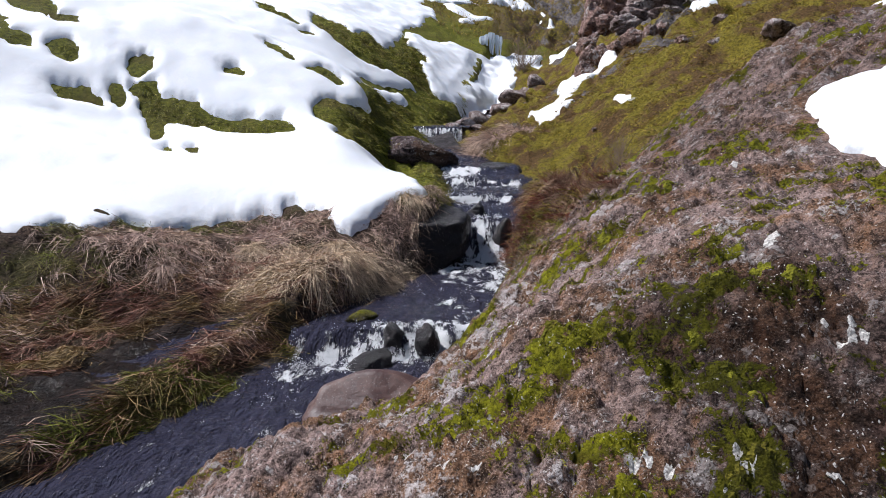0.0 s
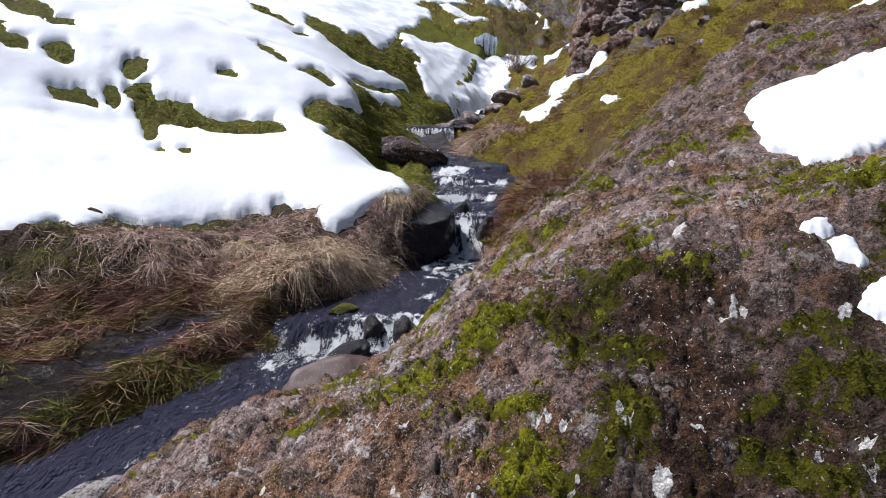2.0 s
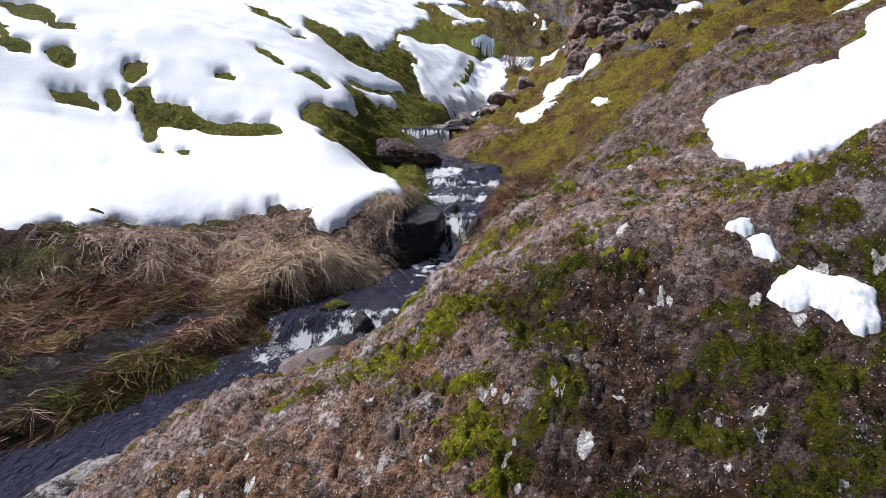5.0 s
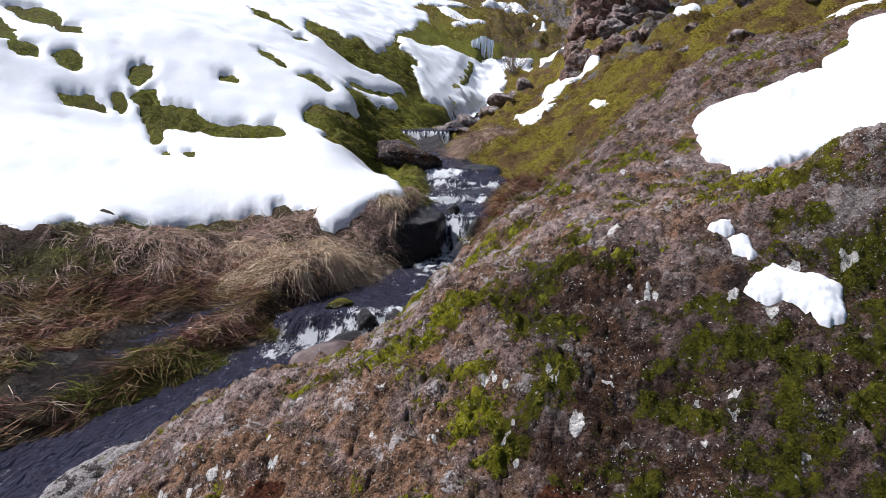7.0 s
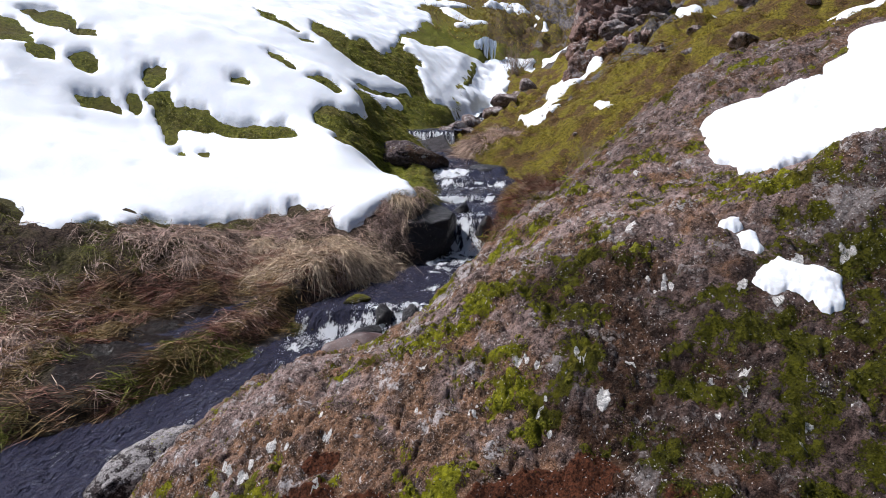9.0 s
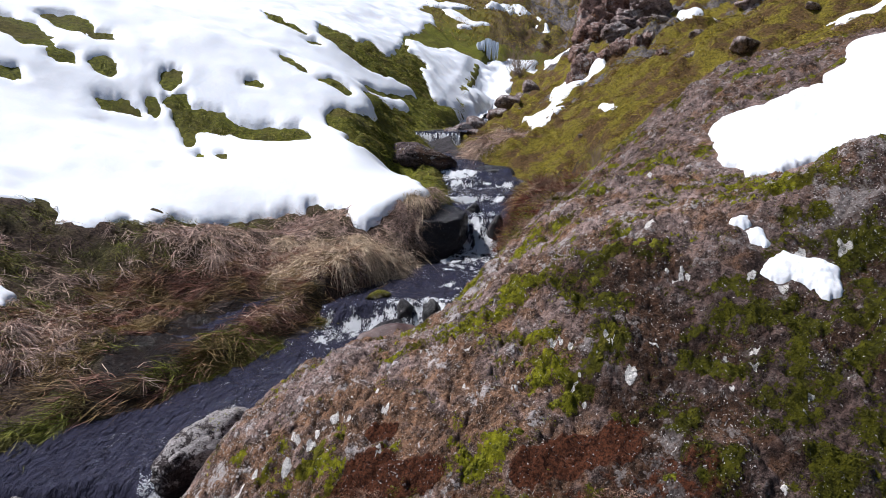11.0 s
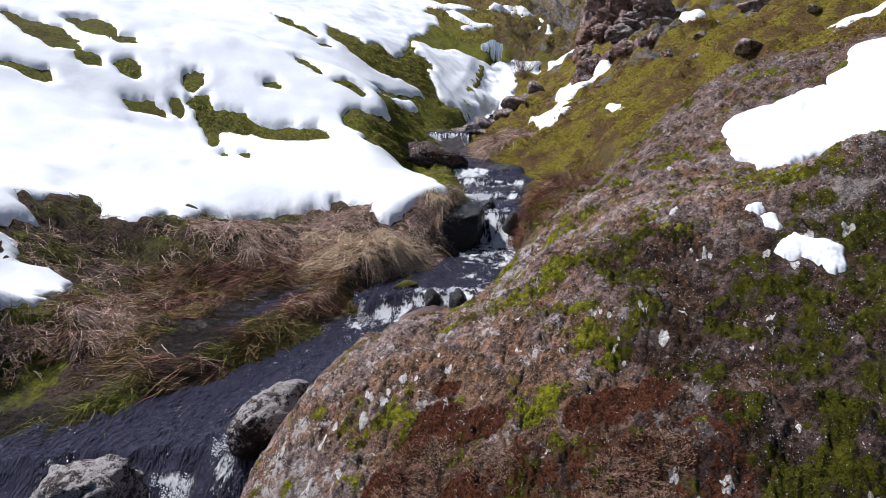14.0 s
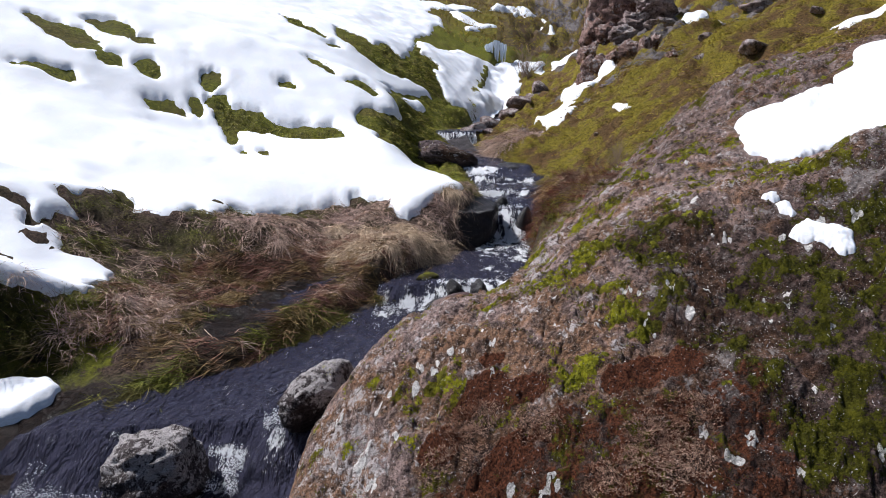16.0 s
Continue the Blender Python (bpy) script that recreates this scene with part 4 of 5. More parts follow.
SNOWFIELD += [(-0.6, 9.6), (-0.91, 10.4), (-1.14, 10.1), (-1.29, 9.75), (-1.52, 9.22), (-1.7, 9.7), (-2.02, 9.94), (-2.17, 10.22), (-2.09, 10.77), (-1.9, 10.93), (-1.68, 10.89), (-1.31, 11.62), (-1.46, 11.85), (-1.68, 12.1), (-1.75, 13.4), (-1.44, 16.68), (-0.94, 17.53), (-1.26, 17.68), (-1.7, 16.93),
              (-2.2, 16.0), (-2.33, 16.49), (-1.73, 17.21), (-0.87, 18.87), (-1.06, 18.95), (-1.66, 18.51), (-2.3, 17.91), (-2.64, 17.96), (-3.07, 17.95), (-3.55, 18.26), (-3.94, 18.7), (-4.34, 20.66), (-3.68, 20.19), (-2.84, 19.58), (-2.49, 20.55), (-1.96, 20.06), (-1.76, 21.22), (-1.69, 23.39), (-1.77, 27.43),
              (-1.12, 29.52), (-1.04, 31.68), (-0.47, 32.77), (-0.66, 35.69), (-1.5, 36.04), (-0.93, 40.93), (-5.1, 44), (-60, 60), (-60, 0)]
BARE = [
    [(-5.58, 8.86), (-5.4, 8.67), (-5.14, 8.78), (-4.86, 8.96), (-4.94, 9.07), (-5.17, 9.14), (-5.4, 9.04)],
    [(-6.54, 9.3), (-6.34, 9.2), (-6.09, 9.35), (-6.23, 9.64), (-6.44, 9.56), (-6.55, 9.42)],
    [(-6.06, 9.55), (-5.84, 9.4), (-5.63, 9.44), (-5.5, 9.58), (-5.64, 9.82), (-5.82, 9.86), (-5.96, 9.73)],
    [(-7.11, 7.92), (-6.79, 8.1), (-6.57, 8.08), (-6.4, 8.2), (-6.4, 8.38), (-6.58, 8.59), (-6.68, 8.51), (-6.84, 8.34)],
    [(-8.3, 9.88), (-7.78, 9.62), (-7.28, 9.34), (-6.86, 9.25), (-6.64, 9.51), (-6.77, 9.88), (-7.19, 10.13), (-7.57, 10.1)],
    [(-7.55, 10.57), (-7.17, 10.44), (-6.76, 10.26), (-6.56, 10.44), (-6.43, 10.59), (-6.62, 10.78), (-7.04, 10.97), (-7.29, 10.83)],
    [(-6.55, 10.42), (-6.26, 10.26), (-6.05, 10.49), (-6.18, 10.75), (-6.43, 10.68)],
    [(-5.03, 10.0), (-4.8, 9.67), (-4.67, 9.59), (-4.7, 9.73), (-4.67, 9.93), (-4.69, 10.24), (-4.87, 10.32), (-5.0, 10.16)],
    [(-4.72, 9.41), (-4.51, 9.29), (-4.36, 8.95), (-4.08, 8.94), (-3.65, 9.03), (-3.27, 9.01), (-2.63, 9.08), (-2.27, 9.16), (-2.2, 9.3), (-2.33, 9.58), (-2.5, 9.72), (-2.74, 9.57), (-3.03, 9.54), (-3.2, 9.44), (-3.46, 9.36), (-3.61, 9.38), (-3.81, 9.56), (-4.09, 9.5), (-4.28, 9.45), (-4.42, 9.69), (-4.57, 9.64)],
    [(-5.01, 9.37), (-4.84, 9.09), (-4.68, 9.02), (-4.64, 9.1), (-4.82, 9.32), (-4.92, 9.43)],
    [(-4.19, 8.86), (-3.99, 8.55), (-3.92, 8.63), (-4.05, 8.95), (-4.16, 8.96)],
    [(-3.8, 10.64), (-3.68, 10.46), (-3.4, 10.62), (-3.41, 10.74), (-3.58, 10.88), (-3.76, 10.76)],
    [(-3.52, 12.21), (-3.14, 11.85), (-2.82, 11.75), (-2.9, 11.93), (-3.26, 12.42), (-3.49, 12.44)],
    [(-2.52, 11.6), (-2.29, 11.56), (-1.98, 11.45), (-1.84, 11.7), (-1.98, 11.85), (-2.32, 11.95)],
    [(-6.34, 20.86), (-5.42, 18.49), (-4.73, 18.14), (-4.16, 17.87), (-4.18, 18.16), (-4.9, 18.88), (-5.69, 20.22)],
    [(-4.17, 17.51), (-3.89, 17.37), (-3.6, 17.61), (-3.83, 17.91)],
    [(-3.84, 8.4), (-3.62, 8.1), (-3.52, 8.15), (-3.76, 8.46)],
    [(-3.5, 8.4), (-3.3, 8.12), (-3.22, 8.2), (-3.42, 8.5)],
    [(-1.74, 6.76), (-1.64, 6.61), (-1.57, 6.63), (-1.65, 6.78)],
]
SNOW_RIGHT = [(1.74, 3.02), (1.72, 2.88), (1.69, 2.73), (1.66, 2.59), (1.74, 2.55), (1.72, 2.38), (1.84, 2.32), (2.09, 2.44), (2.32, 2.44), (2.6, 2.36), (2.9, 2.3), (3.3, 2.6), (3.4, 3.3), (3.05, 3.52), (2.92, 3.5), (2.74, 3.2), (2.58, 3.19), (2.54, 3.11), (2.37, 3.14), (2.15, 3.11), (2.03, 3.13), (1.86, 3.14)]
SNOW_BITS = [
    [(1.29, 1.64), (1.33, 1.67), (1.37, 1.65), (1.36, 1.6), (1.32, 1.59), (1.29, 1.62)],
    [(1.33, 1.58), (1.38, 1.58), (1.39, 1.54), (1.4, 1.48), (1.37, 1.48), (1.32, 1.52)],
    [(1.3, 1.38), (1.36, 1.42), (1.42, 1.44), (1.45, 1.41), (1.49, 1.39), (1.55, 1.38), (1.58, 1.32), (1.55, 1.23), (1.49, 1.21), (1.46, 1.25), (1.44, 1.3), (1.4, 1.33), (1.36, 1.32), (1.32, 1.34)],
]
SNOW_LEFT = [
    [(-5.3, 3.3), (-4.62, 4.0), (-4.36, 3.93), (-4.27, 3.8), (-4.21, 3.92), (-4.03, 3.97), (-3.96, 3.87), (-3.94, 3.75), (-3.75, 3.81), (-3.57, 3.83), (-3.46, 3.74), (-3.39, 3.49), (-3.47, 3.37), (-3.39, 3.19), (-3.29, 3.23), (-3.29, 2.99), (-3.4, 2.8), (-3.63, 2.55), (-4.17, 2.27), (-5.0, 2.3)],
    [(-3.71, 1.98), (-3.43, 2.19), (-3.21, 2.34), (-3.05, 2.26), (-3.07, 2.14), (-3.14, 1.99), (-3.26, 1.92), (-3.59, 1.81)],
]
SNOW_GULLY = [
    [(-1.66, 26.27), (-0.59, 26.57), (0.13, 28.22), (0.65, 28.22), (1.73, 29.22), (3.67, 31.5), (5.03, 31.0), (4.54, 30.17), (3.65, 30.05), (3.06, 26.39), (2.48, 23.84), (2.1, 25.3), (1.84, 24.11), (0.37, 19.95), (-0.19, 19.69), (-0.58, 20.41), (-0.85, 21.18), (-0.8, 23.24), (-1.3, 23.42)],
    [(5.0, 30.5), (6.09, 30.9), (6.2, 28.5), (5.4, 27.8), (4.65, 28.61)],
]
SNOW_FAR = [
    [(-0.28, 38.88), (0.77, 39.03), (2.52, 35.9), (1.71, 35.7), (0.41, 36.13)],
    [(2.71, 44), (5.55, 51.66), (7.02, 48.68), (5.97, 46.6), (4.0, 45)],
    [(6.53, 46.0), (7.26, 45.31), (7.31, 41.81), (6.4, 42.3)],
    [(0.71, 34.1), (1.52, 35.24), (1.4, 34.0), (0.86, 33.4)],
    [(-2.87, 40.72), (0.8, 43.8), (2.28, 43.0), (-0.63, 38.97)],
]
SNOW_SLOPE = [
    [(2.28, 17.4), (2.58, 16.84), (3.09, 16.94), (3.53, 19.3), (4.2, 19.69), (4.75, 18.52), (4.32, 17.69), (3.66, 16.8), (2.87, 14.44), (2.27, 13.6)],
    [(5.08, 20.43), (5.27, 18.94), (4.96, 18.34), (4.83, 19.43)],
    [(3.18, 12.31), (3.36, 11.99), (3.51, 11.37), (3.28, 11.42)],
    [(8.91, 22.98), (9.84, 23.41), (9.71, 22.6), (8.92, 22.0)],
    [(8.41, 20.83), (9.72, 21.81), (9.72, 21.2), (8.65, 20.3)],
    [(6.81, 10.19), (7.16, 10.1), (8.5, 9.9), (8.5, 9.0), (6.55, 9.27)],
]


def outcrop_top(x, y):
    return outcrop_height(x, y)[0]


def footsteps():
    """Pits of an old track that climbs the snowfield."""
    rnd = random.Random(8)
    track = [(-3.9 - 0.17 * k + rnd.uniform(-0.14, 0.14), 7.2 + 0.40 * k, rnd.uniform(0.07, 0.13)) for k in range(12)]
    return track + [(rnd.uniform(-5.5, -2.0), rnd.uniform(6.8, 9.0), rnd.uniform(0.05, 0.12)) for _ in range(14)]


def build_snow():
    x, y = fan(np.linspace(-58, 6, 420), np.geomspace(4.5, 66, 430))
    snow_patch([SNOWFIELD], BARE, "broad white snowfield on the hillside with bare mossy holes", (x, y), 0.085, 0.07, 0.06, pits=footsteps(), skirt=0.12)
    snow_patch([SNOW_RIGHT], [], "thick white snow patch lying on the rock outcrop", box_grid(SNOW_RIGHT, 0.010), 0.06, 0.05, 0.012, support=outcrop_top)
    for o, grow in zip(SNOW_BITS, (0.95, 0.95, 1.0)):
        mx, my = np.mean(o, axis=0)
        o = [(mx + grow * (a - mx), my + grow * (b - my)) for a, b in o]
        snow_patch([o], [], "small melting snow remnant on the mossy rock", box_grid(o, 0.005, 0.06), 0.028, 0.026, 0.008, support=outcrop_top)
    for o in SNOW_LEFT:
        snow_patch([o], [], "melting snow patch on the grassy bank", box_grid(o, 0.014), 0.055, 0.03, 0.03, skirt=0.05)
    for o in SNOW_GULLY:
        snow_patch([o], [], "snow drift filling the gully below the icicles", box_grid(o, 0.05, 0.4), 0.18, 0.14, 0.14, blur=0.6, skirt=0.25)
    for o in SNOW_FAR:
        snow_patch([o], [], "thin snow strip on the far brown hillside", box_grid(o, 0.06, 0.4), 0.16, 0.15, 0.25)
    for o in SNOW_SLOPE:
        snow_patch([o], [], "last snow patch remaining on the mossy slope", box_grid(o, 0.03, 0.3), 0.16, 0.10, 0.08)


# ---- what grows on the outcrop ----
def draped(name, x0, y0, r, lift, dome, material, parent, seed, rings=9, spokes=26, ragged=0.35, attrs=None, squash=1.0):
    """A thin ragged crust or cushion that follows the rock."""
    a = np.linspace(0, 2 * np.pi, spokes, endpoint=False)
    t = np.linspace(0, 1, rings + 1)[1:]
    edge = r * (1 + ragged * fbm(np.cos(a) * 1.3 + seed, np.sin(a) * 1.3, 0.5, 4, seed % 40))
    x = np.concatenate([[x0], (x0 + t[:, None] * edge * np.cos(a)).ravel()])
    y = np.concatenate([[y0], (y0 + squash * t[:, None] * edge * np.sin(a)).ravel()])
    tt = np.concatenate([[0], np.repeat(t, spokes)])
    off = np.array(((0, 0), (0.012, 0), (-0.012, 0), (0, 0.012), (0, -0.012)))
    rock = outcrop_top((x[None] + off[:, :1]).ravel(), (y[None] + off[:, 1:]).ravel()).reshape(len(off), -1).mean(0)
    z = rock + lift + dome * np.sqrt(np.maximum(1 - tt ** 2, 0)) - 0.012 * step(0.85, 1.0, tt)
    z = z + dome * 0.5 * fbm(x, y, r * 0.5, 3, seed % 30) * (1 - tt ** 4)
    f = []
    for k in range(spokes):
        m = (k + 1) % spokes
        f.append((0, 1 + k, 1 + m, 1 + m))
        for j in range(rings - 1):
            p, q = 1 + j * spokes, 1 + (j + 1) * spokes
            f.append((p + k, q + k, q + m, p + m))
    tri = np.array([q[:3] for q in f if q[2] == q[3]] + [w for q in f if q[2] != q[3] for w in ((q[0], q[1], q[2]), (q[0], q[2], q[3]))])
    return part(name, np.stack([x, y, z], 1), tri, material, parent, attrs={k: np.full(len(x), v) for k, v in (attrs or {}).items()})


def build_growth(outcrop):
    for k, (x, y, r) in enumerate(MOSS_A + MOSS_B):
        if x > 0.75 and y < 1.6:
            continue
        draped("moss_cushion", x, y, r * 0.5, -0.004, 0.010, MOSS, outcrop, k + 7, 12, 30, 0.6, squash=0.75)
    # short fuzz on all the moss
    rnd = np.random.RandomState(12)
    x, y = rnd.uniform(-1.0, 2.2, 420000), rnd.uniform(0.45, 3.0, 420000)
    x, y = x[x > -0.9 + 0.25 * y], y[x > -0.9 + 0.25 * y]
    k = moss_field(x, y) + 0.30 * fbm(x, y, 0.03, 2, 83) + 0.30 * fbm(x, y, 0.075, 2, 43) > 0.58 + 0.25 * rnd.rand(len(x))
    x, y = x[k][:115000], y[k][:115000]
    n = len(x)
    way = np.stack([rnd.normal(size=n) * 0.5, rnd.normal(size=n) * 0.5 - 0.4, np.full(n, 0.7)], 1)
    z = outcrop_top(x, y) - 0.001
    # shoots in the dimmed zone get the darkened copy
    shady = dimmed_field(x, y) > 0.25 + 0.6 * rnd.rand(n)
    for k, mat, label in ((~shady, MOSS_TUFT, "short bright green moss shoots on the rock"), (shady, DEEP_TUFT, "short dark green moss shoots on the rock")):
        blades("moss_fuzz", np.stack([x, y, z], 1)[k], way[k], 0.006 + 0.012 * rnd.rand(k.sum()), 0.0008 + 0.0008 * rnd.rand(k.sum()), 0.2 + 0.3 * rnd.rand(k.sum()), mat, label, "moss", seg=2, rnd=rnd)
    # pale branching lichen tufts
    for k, (x0, y0, r) in enumerate(CORAL):
        rnd = np.random.RandomState(100 + k)
        n = int(1000 * r / 0.09)
        a, t = rnd.rand(n) * 2 * np.pi, np.sqrt(rnd.rand(n)) * r * 1.15
        x, y = x0 + t * np.cos(a), y0 + 0.75 * t * np.sin(a)
        way = np.stack([rnd.normal(size=n) * 0.8, rnd.normal(size=n) * 0.8 - 0.25, 0.6 * np.ones(n)], 1)
        root = np.stack([x, y, outcrop_top(x, y) - 0.002], 1)
        length = 0.006 + 0.016 * rnd.rand(n) ** 1.5
        ways = [way]
        roots, lengths = [root], [length]
        unit = way / np.linalg.norm(way, axis=1, keepdims=True)
        for s in (0.45, 0.7):
            roots.append(root + unit * (length * s)[:, None])
            ways.append(way + rnd.normal(size=(n, 3)) * 0.7)
            lengths.append(length * 0.55)
        tuft = blades("lichen_tuft", np.concatenate(roots), np.concatenate(ways), np.concatenate(lengths), np.full(3 * n, 0.0009), np.zeros(3 * n), CORAL_LICHEN, "", "", "", seg=2, rnd=rnd)
        tuft.parent = outcrop


# ---- stones ----
def boulder(name, place, size, label, material, seed, turn=(0, 0, 0), facets=7, rough=0.10, level=5, category="rock", moss=0.0, wet_below=None):
    """A stone: a ball cut by random planes, worn and pitted."""
    rnd = np.random.RandomState(seed)
    bm = bmesh.new()
    bmesh.ops.create_icosphere(bm, subdivisions=level, radius=1.0)
    v = np.array([p.co[:] for p in bm.verts])
    f = np.array([[q.index for q in p.verts] for p in bm.faces])
    bm.free()
    r = np.ones(len(v))
    for _ in range(facets):
        n = rnd.normal(size=3)
        n /= np.linalg.norm(n)
        d = rnd.uniform(0.62, 0.9)
        c = v @ n
        r = np.where(c > 1e-3, np.minimum(r, d / np.maximum(c, 1e-3) * 0.97 + 0.03 * r), r)
    r = r * (1 + rough * fbm(v[:, 0] + 1.7 * v[:, 2], v[:, 1] - 1.3 * v[:, 2], 0.9, 3, seed) + 0.45 * rough * fbm(v[:, 0] - 2.1 * v[:, 2], v[:, 1] + 1.9 * v[:, 2], 0.22, 4, seed + 3))
    p = v * r[:, None] * np.array(size)
    m = np.array(Euler([radians(a) for a in turn]).to_matrix())
    p = p @ m.T
    attrs = {"moss": np.full(len(p), moss) + 0.25 * v[:, 2], "wet": np.zeros(len(p)), "rust": np.zeros(len(p)), "pale": 0.8 * v[:, 2]}
    if wet_below is not None:
        attrs["wet"] = step(wet_below + 0.08, wet_below, p[:, 2] + place[2])
    ob = part(name, p, f, material, attrs=attrs)
    ob.location = place
    return tagged(ob, label, category)


CRAG_STEPS = [(4.18, 19.1, 0.26), (4.73, 20.52, 0.32), (5.08, 20.42, 0.28), (5.42, 20.11, 0.28), (5.24, 23.55, 0.32), (5.84, 19.65, 0.32), (6.13, 18.94, 0.27), (6.58, 19.27, 0.24), (5.02, 13.49, 0.11)]
SLOPE_ROCKS = [(11.21, 21.79, 0.73), (12.25, 22.44, 0.56), (6.62, 9.34, 0.26), (5.61, 12.87, 0.23), (5.6, 10.69, 0.35), (5.09, 11.98, 0.19), (7.23, 11.42, 0.19), (2.7, 11.18, 0.08), (3.99, 15.8, 0.13), (5.18, 13.77, 0.24), (3.85, 12.75, 0.14), (2.28, 21.04, 0.29), (2.52, 18.97, 0.17)]


def build_stones():
    boulder("boulder", (-0.28, 2.76, -0.03), (0.36, 0.26, 0.25), "smooth reddish-brown boulder at the brook's edge", RED_STONE, 4, (0, 8, 12), 4, 0.05)
    boulder("stone", (-0.37, 4.50, -0.12), (0.095, 0.10, 0.14), "round black wet stone splitting the small fall", WET_STONE, 6, (0, 0, 30), 8, 0.10, 4)
    boulder("stone", (-0.11, 4.40, -0.12), (0.095, 0.10, 0.15), "round black wet stone splitting the small fall", WET_STONE, 9, (0, 0, -20), 8, 0.10, 4)
    boulder("stone", (-0.50, 4.24, -0.24), (0.20, 0.12, 0.10), "low black wet stone in the white water", WET_STONE, 12, (0, -12, 25), 5, 0.08, 4)
    boulder("boulder", (-0.14, 6.98, 0.30), (0.58, 0.42, 0.46), "black wet boulder under the overhanging grass", WET_STONE, 17, (10, 0, 20), 9, 0.07)
    boulder("boulder", (-0.55, 11.5, 1.30), (0.80, 0.55, 0.38), "flat dark boulder with rusty moss beside the pool", DARK_STONE, 18, (0, 6, 10), 6, 0.09, moss=0.15, wet_below=1.2)
    boulder("boulder", (-2.06, 1.45, -0.50), (0.28, 0.26, 0.30), "grey angular boulder with pale lichen in the white water", STONE, 21, (0, 0, 35), 14, 0.14, wet_below=-0.6)
    boulder("boulder", (-1.24, 1.98, -0.26), (0.17, 0.34, 0.20), "grey rounded boulder leaning on the outcrop", STONE, 24, (0, 10, -30), 6, 0.08, moss=0.1, wet_below=-0.35)
    boulder("stone", (0.95, 11.35, 1.02), (0.60, 0.40, 0.22), "dark wet ledge stone beside the spray", WET_STONE, 33, (0, 0, 10), 9, 0.08, 4)
    boulder("stone", (0.42, 7.75, 0.60), (0.14, 0.12, 0.12), "dark wet stone at the lip of the main fall", WET_STONE, 37, (0, 0, 50), 7, 0.08, 4)
    boulder("stone", (0.70, 7.22, 0.32), (0.13, 0.14, 0.30), "dark wet rib of rock splitting the main fall", WET_STONE, 44, (8, 0, 20), 6, 0.06, 4)
    # added black shape: stands for the shade in the undercut, no stone lies there
    boulder("boulder", (1.02, 6.55, 0.20), (0.20, 0.30, 0.20), "black stone shape added as the shade of the hollow under the heather", WET_STONE, 52, (0, 0, 15), 8, 0.08, 4)
    boulder("stone", (0.62, 6.6, 0.02), (0.10, 0.09, 0.07), "small wet stone below the main fall", WET_STONE, 39, (0, 0, 50), 6, 0.08, 4)
    boulder("stone", (-0.66, 4.80, -0.05), (0.15, 0.11, 0.08), "low wet stone tufted with moss above the fall", STONE, 41, (0, 0, 20), 6, 0.08, 4, moss=0.5, wet_below=0.0)
    rnd = random.Random(5)
    for x, y, s in ((0.55, 17.5, 0.5), (1.0, 18.6, 0.62), (1.75, 19.6, 0.55), (2.2, 20.5, 0.7), (0.2, 16.4, 0.35), (0.35, 15.9, 0.3), (2.9, 22.0, 0.6), (0.9, 16.6, 0.3), (3.4, 23.5, 0.7)):
        z = float(ground_height(np.array([x]), np.array([y]))[0])
        boulder("boulder", (x, y, z + 0.15 * s), (s * 0.7, s * 0.6, s * 0.42), "grey stone piled at the head of the small fall", FAR_STONE, rnd.randint(0, 60), (rnd.uniform(-20, 20), rnd.uniform(-20, 20), rnd.uniform(0, 180)), 7, 0.09, 4, moss=0.1)
    for x, y, up, wide, tall, mat in ((5.95, 25.3, 0.3, 0.75, 1.35, CRAG), (6.55, 25.8, 0.9, 0.95, 1.5, CRAG), (7.3, 25.6, 0.9, 0.9, 1.3, CRAG), (6.3, 24.6, 0.1, 0.6, 0.7, CRAG), (8.15, 24.2, 0.6, 0.85, 0.95, FAR_STONE), (7.4, 24.2, 0.1, 0.7, 0.55, FAR_STONE), (5.6, 24.4, -0.1, 0.5, 0.6, CRAG),
                                      (6.6, 23.4, 0.0, 0.55, 0.45, FAR_STONE), (7.9, 22.6, 0.0, 0.6, 0.35, FAR_STONE)):
        z = float(land(np.array([x]), np.array([y]))[0])
        boulder("crag", (x, y, z + up), (wide, wide, tall), "weathered grey-brown crag standing above the gully", mat, rnd.randint(0, 60), (rnd.uniform(-10, 10), rnd.uniform(-10, 10), rnd.uniform(0, 180)), 16, 0.26, 5, moss=0.1)
    # broken rock that steps down from the crag to the gully
    for x, y, size in CRAG_STEPS:
        z = float(land(np.array([x]), np.array([y]))[0])
        boulder("crag", (x, y, z + 0.1), (size * 1.3, size, size * 1.5), "broken brown rock step below the crag", CRAG, rnd.randint(0, 60), (rnd.uniform(-10, 10), rnd.uniform(-10, 10), rnd.uniform(0, 180)), 14, 0.24, 4, moss=0.1)
    # rocks that break through the mossy slope
    for x, y, size in SLOPE_ROCKS:
        z = float(ground_height(np.array([x]), np.array([y]))[0])
        boulder("slope_rock", (x, y, z + 0.05 * size), (size, size * 0.8, size * 0.5), "low grey rock breaking through the golden moss", FAR_STONE, rnd.randint(0, 60), (rnd.uniform(-12, 12), rnd.uniform(-12, 12), rnd.uniform(0, 180)), 12, 0.2, 4, moss=0.15)


